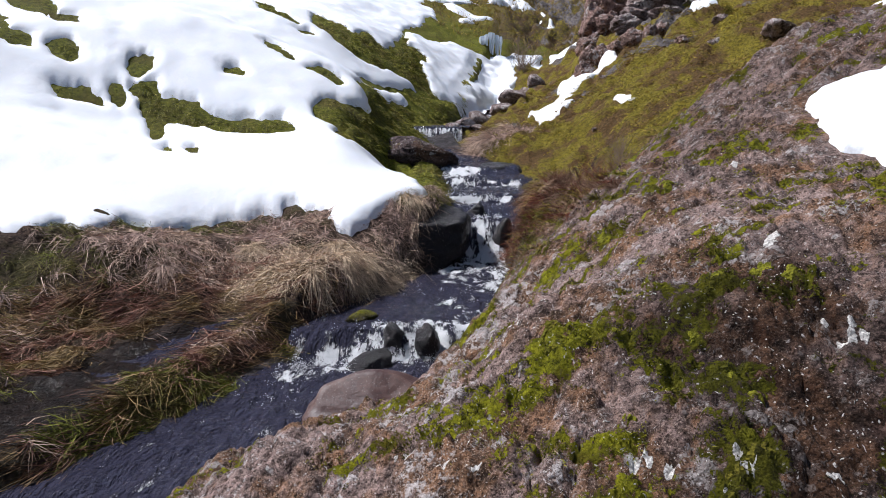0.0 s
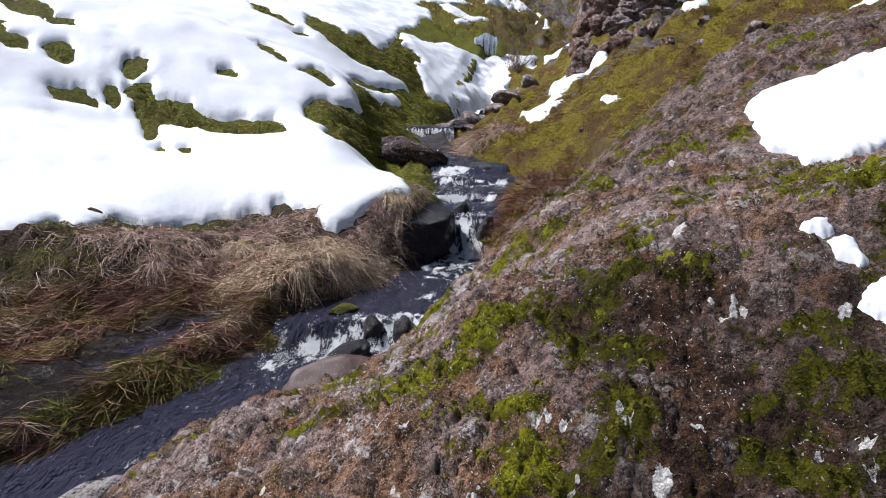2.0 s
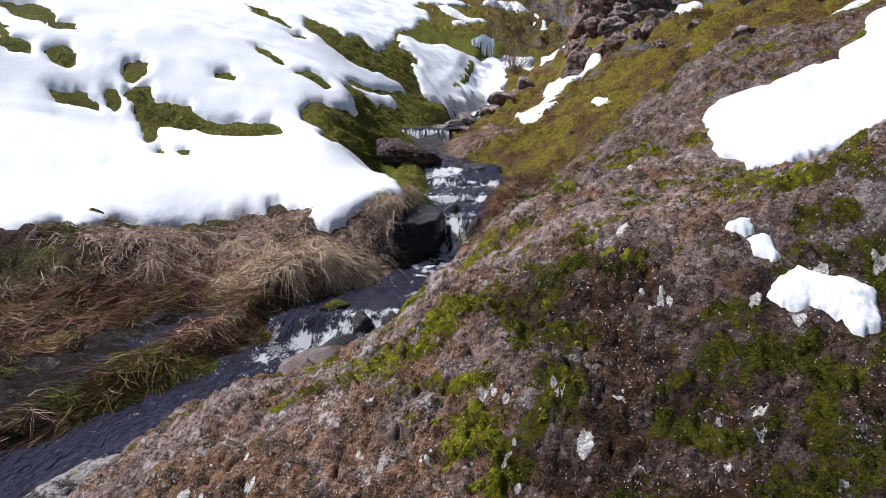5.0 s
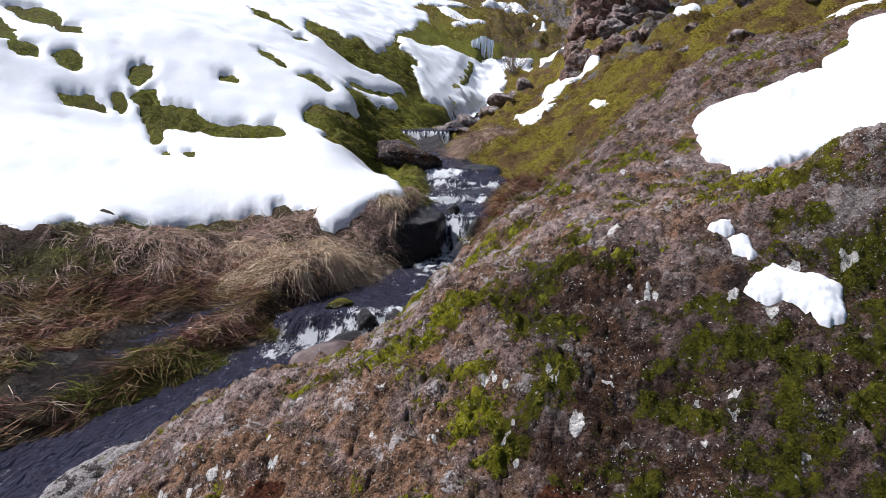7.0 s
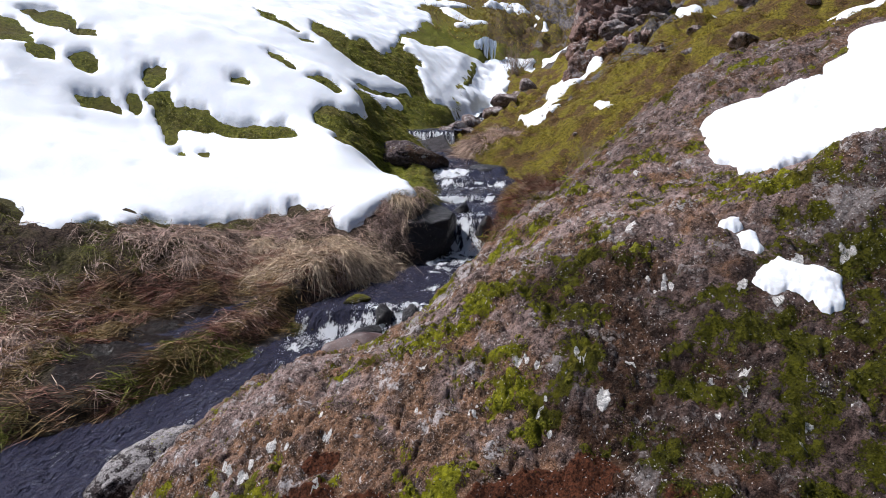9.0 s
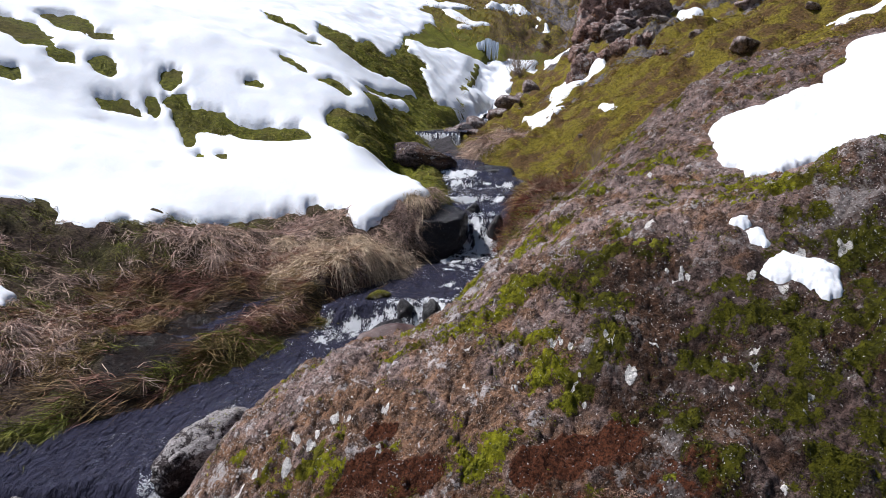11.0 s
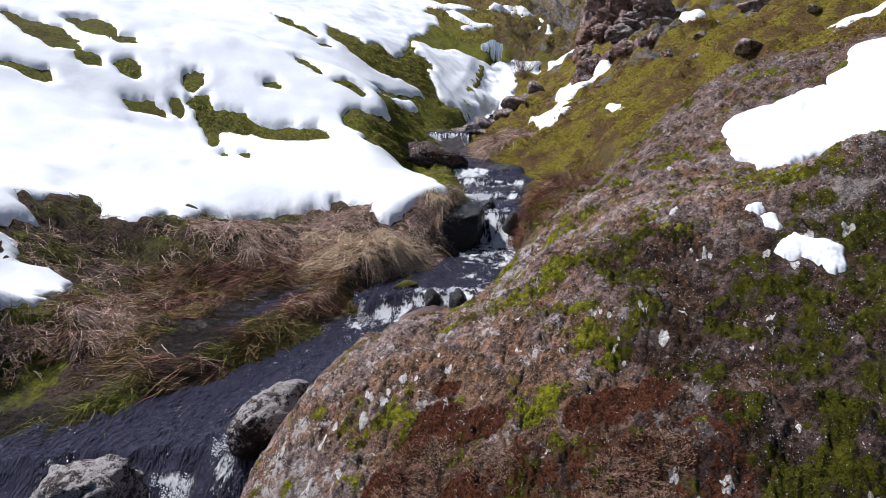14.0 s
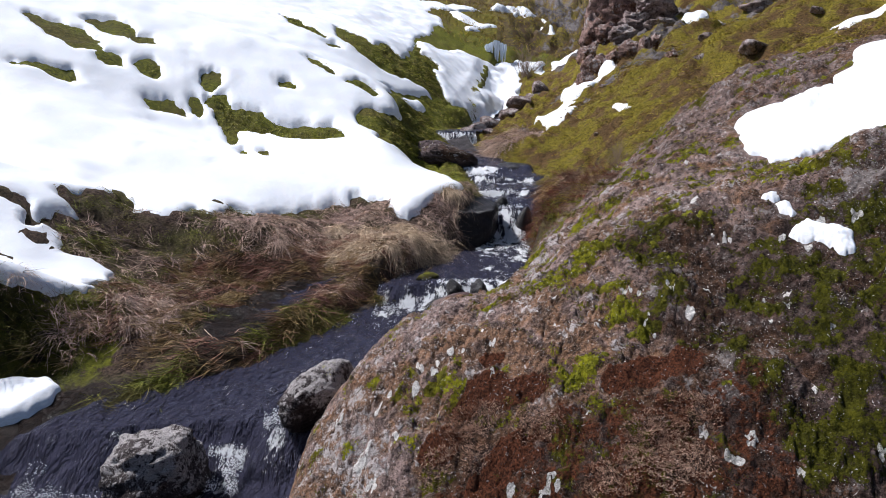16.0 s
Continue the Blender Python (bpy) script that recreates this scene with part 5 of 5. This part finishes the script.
# ---- grasses ----
def blades(name, root, way, length, width, droop, material, label, category="grass", kind="stuff", seg=4, rnd=None, floor=None):
    """Thin bent blades: root and way are (n, 3); droop pulls the tip down."""
    rnd = rnd or np.random.RandomState(1)
    n = len(root)
    t = np.linspace(0, 1, seg + 1)[None, :, None]
    way = way / np.linalg.norm(way, axis=1, keepdims=True)
    side = np.cross(way, rnd.normal(size=(n, 3)))
    side /= np.linalg.norm(side, axis=1, keepdims=True)
    bow = rnd.normal(size=(n, 3)) * 0.16
    mid = root[:, None] + (way[:, None] * t + bow[:, None] * t * t) * length[:, None, None]
    mid[..., 2] -= (droop * length)[:, None] * t[..., 0] ** 2
    if floor is not None:
        low = floor(mid[..., 0], mid[..., 1]) + 0.006 + 0.03 * rnd.rand(n)[:, None]
        mid[..., 2] = np.maximum(mid[..., 2], low)
    wide = (width[:, None, None] * (1 - 0.85 * t ** 1.5)) * side[:, None]
    v = np.stack([mid - wide, mid + wide], 2).reshape(-1, 3)
    b = (np.arange(n) * (seg + 1) * 2)[:, None] + (np.arange(seg) * 2)[None]
    f = np.stack([b, b + 1, b + 3, b + 2], -1).reshape(-1, 4)
    ob = part(name, v, f, material)
    return tagged(ob, label, category, kind=kind)


def scatter(n, x0, x1, y0, y1, want, seed):
    rnd = np.random.RandomState(seed)
    x, y = rnd.uniform(x0, x1, n), rnd.uniform(y0, y1, n)
    k = want(x, y) > rnd.rand(n)
    return x[k], y[k], rnd


def snow_free(x, y):
    d = inside(x, y, SNOWFIELD)
    for o in SNOW_LEFT:
        d = np.maximum(d, inside(x, y, o))
    return d < -0.02


def downhill(x, y):
    e = 0.12
    gx = (land(x + e, y) - land(x - e, y)) / (2 * e)
    gy = (land(x, y + e) - land(x, y - e)) / (2 * e)
    g = np.hypot(gx, gy) + 1e-6
    return -gx / g, -gy / g, g


def clumps(centres, ways, per, spread, reach, lift, seed, upward=0.35, wild=0.42):
    """Roots, ways and lengths of blades that grow in clumps and lean the clump's way."""
    r = np.random.RandomState(seed)
    n = len(centres)
    big = 0.6 + 0.8 * r.rand(n)
    who = np.repeat(np.arange(n), per)
    a = r.rand(len(who)) * 2 * np.pi
    d = np.abs(r.normal(size=len(who))) * spread * big[who]
    x, y = centres[who, 0] + d * np.cos(a), centres[who, 1] + d * np.sin(a)
    fan_out = np.stack([np.cos(a), np.sin(a)], 1) * 0.45
    w = ways[who] + fan_out + r.normal(size=(len(who), 2)) * wild
    way = np.concatenate([w, (upward * (0.5 + r.rand(len(who))))[:, None]], 1)
    length = reach * big[who] * (0.45 + 0.75 * r.rand(len(who)))
    return x, y, way, length, r


def turned(wx, wy, a):
    return np.stack([wx * np.cos(a) - wy * np.sin(a), wx * np.sin(a) + wy * np.cos(a)], 1)


SEEP = [(-2.45, 2.95), (-2.36, 3.5), (-2.25, 3.95), (-2.18, 4.3), (-1.97, 4.62), (-1.5, 4.56), (-1.72, 4.2), (-1.83, 3.9), (-1.83, 3.45), (-1.95, 3.2), (-2.15, 2.8)]


def seep(x, y):
    """Where water trickles over the lower bank."""
    return step(-0.06, 0.05, inside(x, y, SEEP) + 0.09 * fbm(x * 1.6, y * 0.7, 0.22, 3, 16))


def off_seep(x, y, way, length):
    """Which blades neither root in the seep nor lie across it."""
    u = way / np.linalg.norm(way, axis=1, keepdims=True)
    over = np.maximum(seep(x, y), np.maximum(seep(x + 0.5 * u[:, 0] * length, y + 0.5 * u[:, 1] * length), seep(x + u[:, 0] * length, y + u[:, 1] * length)))
    return over < 0.35 + 0.75 * (np.arange(len(x)) % 4 == 0)


def build_seep():
    x, y = box_grid(SEEP, 0.022, 0.1)
    z = ground_height(x, y) * 0.35 + land(x, y) * 0.65 - 0.008 + 0.008 * fbm(x, y, 0.07, 3, 20)
    d = seep(x, y)
    v, f, used = sheet(x, y, z - 0.05 * step(0.45, 0.1, d), d > 0.2)
    ob = part("seep_water", v, f, WATER, attrs={"foam": np.zeros(len(v))})
    return tagged(ob, "thin sheet of water trickling over the trodden grass", "water", kind="structure")


def build_grass():
    # dead straw over the upper bank
    def upper(x, y):
        wl, _ = brook_edges(y)
        high = land(x, y) - brook_level(y)
        return snow_free(x, y) * (1 - seep(x, y)) * (x < wl - 0.04) * step(0.10, 0.28, high + 0.08 * fbm(x, y, 0.5, 3, 13)) * (0.35 + 0.65 * step(-0.3, 0.2, fbm(x, y, 0.4, 3, 14)))
    hollow = lambda x, y: step(0.25, 0.45, np.hypot(x + 3.42, (y - 2.42) * 1.5))
    greener = lambda x, y: step(0.1, 0.5, fbm(x, y, 0.55, 3, 26) + 0.7 * step(-2.6, -3.6, x) + 0.2)
    x, y, r = scatter(4600, -5.6, 0.12, 2.0, 8.0, lambda x, y: upper(x, y) * greener(x, y) * hollow(x, y) * step(-1.6, -2.4, x), 23)
    gx, gy, g = downhill(x, y)
    c = np.stack([x, y], 1)
    x, y, way, length, r = clumps(c, turned(gx, gy, fbm(x, y, 0.5, 2, 15) * 1.5) * 0.6, 30, 0.05, 0.11, 0, 28, 0.6, 0.8)
    n = len(x)
    blades("bank_grass", np.stack([x, y, ground_height(x, y) - 0.005], 1), way, length, 0.0012 + 0.0016 * r.rand(n), 0.4 + 0.5 * r.rand(n), GREEN, "short olive green grass and moss on the upper bank", rnd=r, floor=ground_height, seg=3)
    x, y, r = scatter(4600, -5.6, 0.12, 2.0, 8.0, lambda x, y: upper(x, y) * hollow(x, y) * (1 - 0.85 * greener(x, y) * step(-1.6, -2.4, x)), 3)
    gx, gy, g = downhill(x, y)
    c = np.stack([x, y], 1)
    x, y, way, length, r = clumps(c, turned(gx, gy, fbm(x, y, 0.5, 2, 15) * 1.8) * 0.7, 38, 0.05, 0.155, 0, 8, 0.55, 0.85)
    k = off_seep(x, y, way, length)
    x, y, way, length = x[k], y[k], way[k], length[k]
    n = len(x)
    blades("dead_grass", np.stack([x, y, ground_height(x, y) - 0.005], 1), way, length, 0.0013 + 0.0019 * r.rand(n), 0.45 + 0.6 * r.rand(n), STRAW, "dry straw-coloured grass over the upper bank", rnd=r, floor=ground_height, seg=3)

    # wet sedge combed down the lower bank
    def lower(x, y):
        wl, _ = brook_edges(y)
        high = land(x, y) - brook_level(y)
        return snow_free(x, y) * (x < wl - 0.02) * step(0.45, 0.22, high) * (1 - seep(x, y)) * step(2.3, 3.0, y)
    x, y, r = scatter(2600, -4.4, -0.3, 1.5, 5.9, lower, 4)
    c = np.stack([x, y], 1)
    one = np.ones(len(x))
    x, y, way, length, r = clumps(c, turned(-0.80 * one, -0.60 * one, fbm(x, y, 0.6, 2, 25) * 0.9) * 1.2, 34, 0.05, 0.20, 0, 9, 0.14, 0.6)
    k = off_seep(x, y, way, length)
    x, y, way, length = x[k], y[k], way[k], length[k]
    n = len(x)
    blades("wet_sedge", np.stack([x, y, ground_height(x, y)], 1), way, length, 0.0013 + 0.0016 * r.rand(n), 0.08 + 0.2 * r.rand(n), SEDGE, "wet reddish sedge flattened down the lower bank", rnd=r, floor=ground_height, seg=3)

    # green fringe along the water
    def fringe(x, y):
        wl, _ = brook_edges(y)
        return step(0.42, 0.05, wl - x) * (x < wl + 0.10) * step(-0.3, 0.2, fbm(x, y, 0.4, 2, 18))
    x, y, r = scatter(3400, -3.4, -0.7, 2.0, 4.6, fringe, 6)
    one = np.ones(len(x))
    x, y, way, length, r = clumps(np.stack([x, y], 1), turned(-0.6 * one, -0.75 * one, fbm(x, y, 0.5, 2, 27) * 0.8), 30, 0.035, 0.14, 0, 10, 0.25, 0.6)
    n = len(x)
    blades("green_grass", np.stack([x, y, ground_height(x, y)], 1), way, length, 0.0013 + 0.0014 * r.rand(n), 0.25 + 0.2 * r.rand(n), GREEN, "olive green grass fringe along the water's edge", rnd=r, floor=ground_height, seg=3)

    # drooping green tufts on the mossy slope between the snow
    def slope(x, y):
        wl, _ = brook_edges(y)
        d = inside(x, y, SNOWFIELD)
        for o in BARE:
            d = np.minimum(d, -inside(x, y, o))
        return (d < -0.10) * (x < wl - 0.05) * (0.3 + 0.7 * step(-0.2, 0.3, fbm(x, y, 0.5, 2, 28)))
    x, y, r = scatter(15000, -6.5, 1.0, 7.0, 26.0, slope, 14)
    gx, gy, g = downhill(x, y)
    far = np.hypot(x, y)
    x2, y2, way, length, r = clumps(np.stack([x, y], 1), turned(gx, gy, 0 * x), 14, 0.09, 0.13, 0, 15, 0.5, 0.7)
    n, wide = len(x2), np.repeat(far, 14)
    blades("slope_grass", np.stack([x2, y2, ground_height(x2, y2)], 1), way, length, 0.00042 * wide * (0.6 + 0.7 * r.rand(n)), 0.7 + 0.4 * r.rand(n), SLOPE_GREEN, "dark green drooping moss and grass on the slope", rnd=r, seg=2)

    # short golden heath on the opposite slope
    def heath(x, y):
        _, wr = brook_edges(y)
        return (x > wr + 0.15) * (inside(x, y, OUTCROP) < 0.05) * (0.25 + 0.75 * step(-0.2, 0.3, fbm(x, y, 0.6, 2, 30)))
    x, y, r = scatter(14000, 0.6, 10.0, 4.2, 22.0, heath, 16)
    gx, gy, g = downhill(x, y)
    far = np.hypot(x, y)
    x2, y2, way, length, r = clumps(np.stack([x, y], 1), turned(gx, gy, 0 * x) * 0.6, 12, 0.07, 0.08, 0, 17, 0.6)
    n, wide = len(x2), np.repeat(far, 12)
    blades("golden_heath", np.stack([x2, y2, ground_height(x2, y2)], 1), way, length, 0.00040 * wide * (0.6 + 0.7 * r.rand(n)), 0.4 + 0.4 * r.rand(n), GOLD_HEATH, "short golden moss and brown heath on the slope", rnd=r, seg=2)

    # thin brown grass on the far hillside
    x, y, r = scatter(4200, -9.0, 17.0, 31.0, 60.0, lambda x, y: (inside(x, y, SNOWFIELD) < -0.4) * (0.25 + 0.75 * step(-0.3, 0.3, fbm(x, y, 2.0, 3, 35))), 18)
    x2, y2, way, length, r = clumps(np.stack([x, y], 1), np.zeros((len(x), 2)), 8, 0.35, 0.45, 0, 19, 0.9)
    n = len(x2)
    blades("hill_grass", np.stack([x2, y2, ground_height(x2, y2)], 1), way, length, 0.012 * (0.6 + 0.8 * r.rand(n)), 0.3 + 0.4 * r.rand(n), GOLD_HEATH, "thin brown and olive grass on the far hillside", rnd=r, seg=2)

    # overhanging tussocks along the crest of the bank
    for k, (x0, y0, size) in enumerate(((-0.52, 5.85, 0.9), (-0.72, 5.65, 1.0), (-0.92, 5.45, 1.0), (-1.12, 5.3, 0.9), (-1.4, 5.2, 0.85), (-0.36, 6.15, 0.9), (-0.36, 6.85, 0.7), (-1.05, 5.0, 0.6), (-1.3, 4.95, 0.6), (-1.6, 5.0, 0.6), (-0.8, 5.4, 0.7), (-1.0, 5.7, 0.7), (-1.4, 5.6, 0.7), (-1.75, 5.6, 0.6),
                                        (-1.7, 5.15, 0.7), (-2.3, 5.0, 0.55), (-3.05, 3.12, 0.75), (-2.85, 3.3, 0.6), (-2.9, 2.95, 0.7), (-2.75, 3.1, 0.55))):
        r = np.random.RandomState(200 + k)
        n = 520
        gx, gy, g = downhill(np.array([x0]), np.array([y0]))
        a, d = r.rand(n) * 2 * np.pi, np.abs(r.normal(size=n)) * 0.11 * size
        x, y = x0 + d * np.cos(a), y0 + d * np.sin(a)
        way = np.stack([gx[0] * 0.8 + 0.5 * np.cos(a) + r.normal(size=n) * 0.75, gy[0] * 0.8 + 0.5 * np.sin(a) + r.normal(size=n) * 0.75, 0.5 + 0.7 * r.rand(n)], 1)
        ob = blades("grass_tussock", np.stack([x, y, ground_height(x, y) + 0.02], 1), way, (0.12 + 0.34 * r.rand(n) ** 1.4) * size, 0.0012 + 0.002 * r.rand(n), 0.8 + 1.0 * r.rand(n), STRAW_PALE if x0 > -2 else STRAW, "straw-coloured grass tussock drooping over the bank", "tussock", " ", rnd=r, floor=ground_height, seg=5)
        del ob["kind"]
        tagged(ob, group="tussocks along the bank")


def tuft(name, x0, y0, z0, n, spread, reach, upward, droop, width, material, label, category, seed, lean=(0, 0), group=""):
    r = np.random.RandomState(seed)
    a, d = r.rand(n) * 2 * np.pi, np.abs(r.normal(size=n)) * spread
    x, y = x0 + d * np.cos(a), y0 + d * np.sin(a)
    z = ground_height(x, y) if z0 is None else np.full(n, z0)
    way = np.stack([lean[0] + 0.6 * np.cos(a) + r.normal(size=n) * 0.3, lean[1] + 0.6 * np.sin(a) + r.normal(size=n) * 0.3, upward * (0.6 + 0.6 * r.rand(n))], 1)
    ob = blades(name, np.stack([x, y, z], 1), way, reach * (0.5 + 0.7 * r.rand(n)), width * (0.7 + 0.6 * r.rand(n)), droop * (0.6 + 0.8 * r.rand(n)), material, label, category, " ", rnd=r, seg=4)
    del ob["kind"]
    return tagged(ob, group=group) if group else ob


def build_shrubs():
    # rusty heather over the right bank by the main fall
    rnd = random.Random(19)
    for k in range(64):
        x, y = 0.80 + abs(rnd.gauss(0, 0.46)), rnd.uniform(5.6, 8.1)
        red = x < 1.1 and rnd.random() < 0.85
        tuft("heather_clump", x, y, None, 280, 0.09, rnd.uniform(0.16, 0.28), rnd.uniform(0.6, 1.1), rnd.uniform(0.5, 1.0), 0.0028, HEATHER if red else STRAW_BROWN if k % 3 else GOLD_HEATH,
             "rusty red heather clump drooping over the fall" if red else "brown heath clump above the fall", "heather", 300 + k, (rnd.uniform(-0.7, 0.1), rnd.uniform(-0.5, 0.1)), "heather by the fall")
    for k in range(22):
        y = rnd.uniform(4.9, 6.3)
        x = 0.62 + 0.12 * (y - 4.9) + rnd.uniform(0, 0.42)
        mat, label = ((HEATHER, "rusty red heather clump drooping over the bank"), (GREEN, "bright green moss and grass clump on the bank"), (STRAW_BROWN, "brown heath clump on the bank"), (MOSS_TUFT, "bright green moss clump on the bank"))[k % 4]
        tuft("heath_clump", x, y, None, 260, 0.085, rnd.uniform(0.08, 0.15), rnd.uniform(0.7, 1.1), rnd.uniform(0.4, 0.9), 0.0024, mat, label, "heath", 420 + k, (rnd.uniform(-0.6, 0.0), rnd.uniform(-0.5, 0.0)), "heath along the bank")
    # low brown heath where the turf meets the outcrop
    for k in range(60):
        y = rnd.uniform(2.9, 5.2)
        x = 0.62 + 0.30 * (y - 2.9) + rnd.gauss(0, 0.16)
        z = float(max(ground_height(np.array([x]), np.array([y]))[0], outcrop_top(np.array([x]), np.array([y]))[0])) - 0.01
        mat, label = ((STRAW_BROWN, "low brown heath stalks on the rock's edge"), (HEATHER, "low rusty heath on the rock's edge"), (STRAW_BROWN, "low brown heath stalks on the rock's edge"), (MOSS_TUFT, "bright green moss clump on the rock's edge"))[k % 4]
        tuft("heath_clump", x, y, z, 150, 0.07, rnd.uniform(0.05, 0.11), rnd.uniform(0.6, 1.0), rnd.uniform(0.5, 1.0), 0.0016, mat, label, "heath", 470 + k, (rnd.uniform(-0.4, 0.2), rnd.uniform(-0.5, 0.0)), "heath along the outcrop")
    for k, (x, y) in enumerate(((-0.28, 7.2), (-0.05, 7.3), (-0.45, 7.0))):
        tuft("grass_tussock", x, y, None, 420, 0.10, 0.17, 0.9, 1.1, 0.0020, GREEN, "yellow-green grass tussock on top of the black boulder", "tussock", 380 + k, (0.1, -0.6), "tussocks along the bank")
    for k, (x, y) in enumerate(((-3.62, 2.72), (-3.45, 2.5), (-3.3, 2.62), (-3.75, 2.5), (-3.2, 2.75), (-3.55, 2.35))):
        tuft("grass_tussock", x, y, None, 300, 0.09, 0.16, 0.8, 0.8, 0.0016, GREEN if k % 2 else STRAW, "dark green grass tuft in the hollow under the snow", "tussock", 390 + k, (0.2, -0.5), "tussocks along the bank")
    # dry grass beside the upper pool
    for k, (x, y, s) in enumerate(((0.75, 13.2, 1.0), (1.15, 13.3, 1.2), (1.5, 13.6, 1.1), (0.6, 12.7, 0.9), (1.0, 12.8, 1.0), (1.4, 14.6, 1.2), (0.9, 14.4, 1.0), (1.8, 14.0, 1.1))):
        tuft("grass_tussock", x, y, None, 420, 0.2 * s, 0.55 * s, 0.6, 0.9, 0.004, STRAW, "golden dry grass tussock beside the upper pool", "tussock", 330 + k, (-0.6, -0.4), "tussocks by the pool")
    # bare shrubs on the slope
    for k, (x, y, size) in enumerate(((1.95, 6.9, 0.34), (2.05, 7.3, 0.38), (1.85, 6.5, 0.30), (2.15, 7.6, 0.28), (1.55, 5.6, 0.26), (1.4, 5.2, 0.22))):
        shrub("bare_shrub", x, y, size, 13, 0.0032, "leafless pale shrub standing in the heath", 350 + k, "bare shrubs on the slope")
    rnd = random.Random(47)
    for k in range(16):
        y = rnd.uniform(4.9, 7.7)
        x = 0.86 + 0.10 * (y - 5) + abs(rnd.gauss(0, 0.3))
        red = k % 3 < 2
        shrub("heather_bush", x, y, rnd.uniform(0.16, 0.30), 16, 0.0026, "wiry red-brown heather bush above the fall" if red else "wiry pale brown heath bush above the fall", 500 + k, "heather bushes by the fall", HEATHER if red else STRAW_BROWN, 0.75)
    shrub("willow_shrub", 3.25, 26.9, 1.5, 42, 0.012, "leafless grey willow shrub beside the snow drift", 361)


def shrub(name, x, y, size, n, thick, label, seed, group="", material=None, spread=0.42):
    """A leafless shrub: thin twigs that fork, each one a part."""
    r = np.random.RandomState(seed)
    base = new(name)
    base.location = (x, y, float(ground_height(np.array([x]), np.array([y]))[0]) - 0.02)
    tagged(base, label, "shrub", group)
    for _ in range(n):
        way = Vector((r.normal() * spread, r.normal() * spread, 1)).normalized()
        lines = [(Vector((r.normal() * 0.06 * size, r.normal() * 0.06 * size, 0)), way, size * (0.6 + 0.5 * r.rand()), thick)]
        start, _, length, _ = lines[0]
        for f in (0.4, 0.55, 0.7, 0.85):
            side = (way + Vector((r.normal(), r.normal(), 0.4)) * 0.55).normalized()
            lines.append((start + way * length * f, side, length * (0.25 + 0.25 * r.rand()), thick * 0.6))
        verts, faces = [], []
        for start, go, length, w in lines:
            across = go.orthogonal().normalized()
            other = go.cross(across)
            bend = Vector((r.normal(), r.normal(), 0.3)) * 0.12 * length
            for t in (0.0, 0.5, 1.0):
                mid = start + go * length * t + bend * t * t
                ring = len(verts)
                for a in (0, 2.094, 4.189):
                    verts.append(mid + (across * math.cos(a) + other * math.sin(a)) * w * (1 - 0.75 * t))
                if t:
                    faces += [(ring - 3 + a, ring - 3 + (a + 1) % 3, ring + (a + 1) % 3, ring + a) for a in range(3)]
        part("twig", [v[:] for v in verts], faces, material or TWIG, base)
    return base


def build_ice():
    """The frozen fall at the head of the gully."""
    base = new("frozen_fall")
    base.location = (2.2, 30.6, 5.4)
    tagged(base, "white frozen waterfall of icicles on the dark mossy step", "icicles")
    r = np.random.RandomState(77)
    for k in range(34):
        x = -0.55 + 1.1 * r.rand() if k < 22 else -2.6 + 5.2 * r.rand()
        y = r.normal() * 0.12 + 0.25 * abs(x)
        top, long = (2.1 - 0.4 * abs(x), 0.7 + 0.6 * r.rand()) if k < 22 else (0.95, 0.35 + 0.4 * r.rand())
        a = np.linspace(0, 2 * np.pi, 8, endpoint=False)
        t = np.linspace(0, 1, 7)
        w = (0.045 + 0.07 * r.rand()) * (1 - t) ** 0.7 + 0.008
        w = w * (1 + 0.25 * r.normal(size=7))
        vx = x + w[:, None] * np.cos(a)
        vy = y + w[:, None] * np.sin(a)
        vz = np.repeat((top - long * t)[:, None], 8, 1)
        v, f, _ = sheet(np.hstack([vx, vx[:, :1]]), np.hstack([vy, vy[:, :1]]), np.hstack([vz, vz[:, :1]]))
        part("icicle", v, f, ICE, base)
build_ground()
OUTCROP_ROCK = build_outcrop()
build_brook()
build_spray()
build_seep()
build_snow()
build_stones()
build_grass()
build_shrubs()
build_ice()
build_growth(OUTCROP_ROCK)
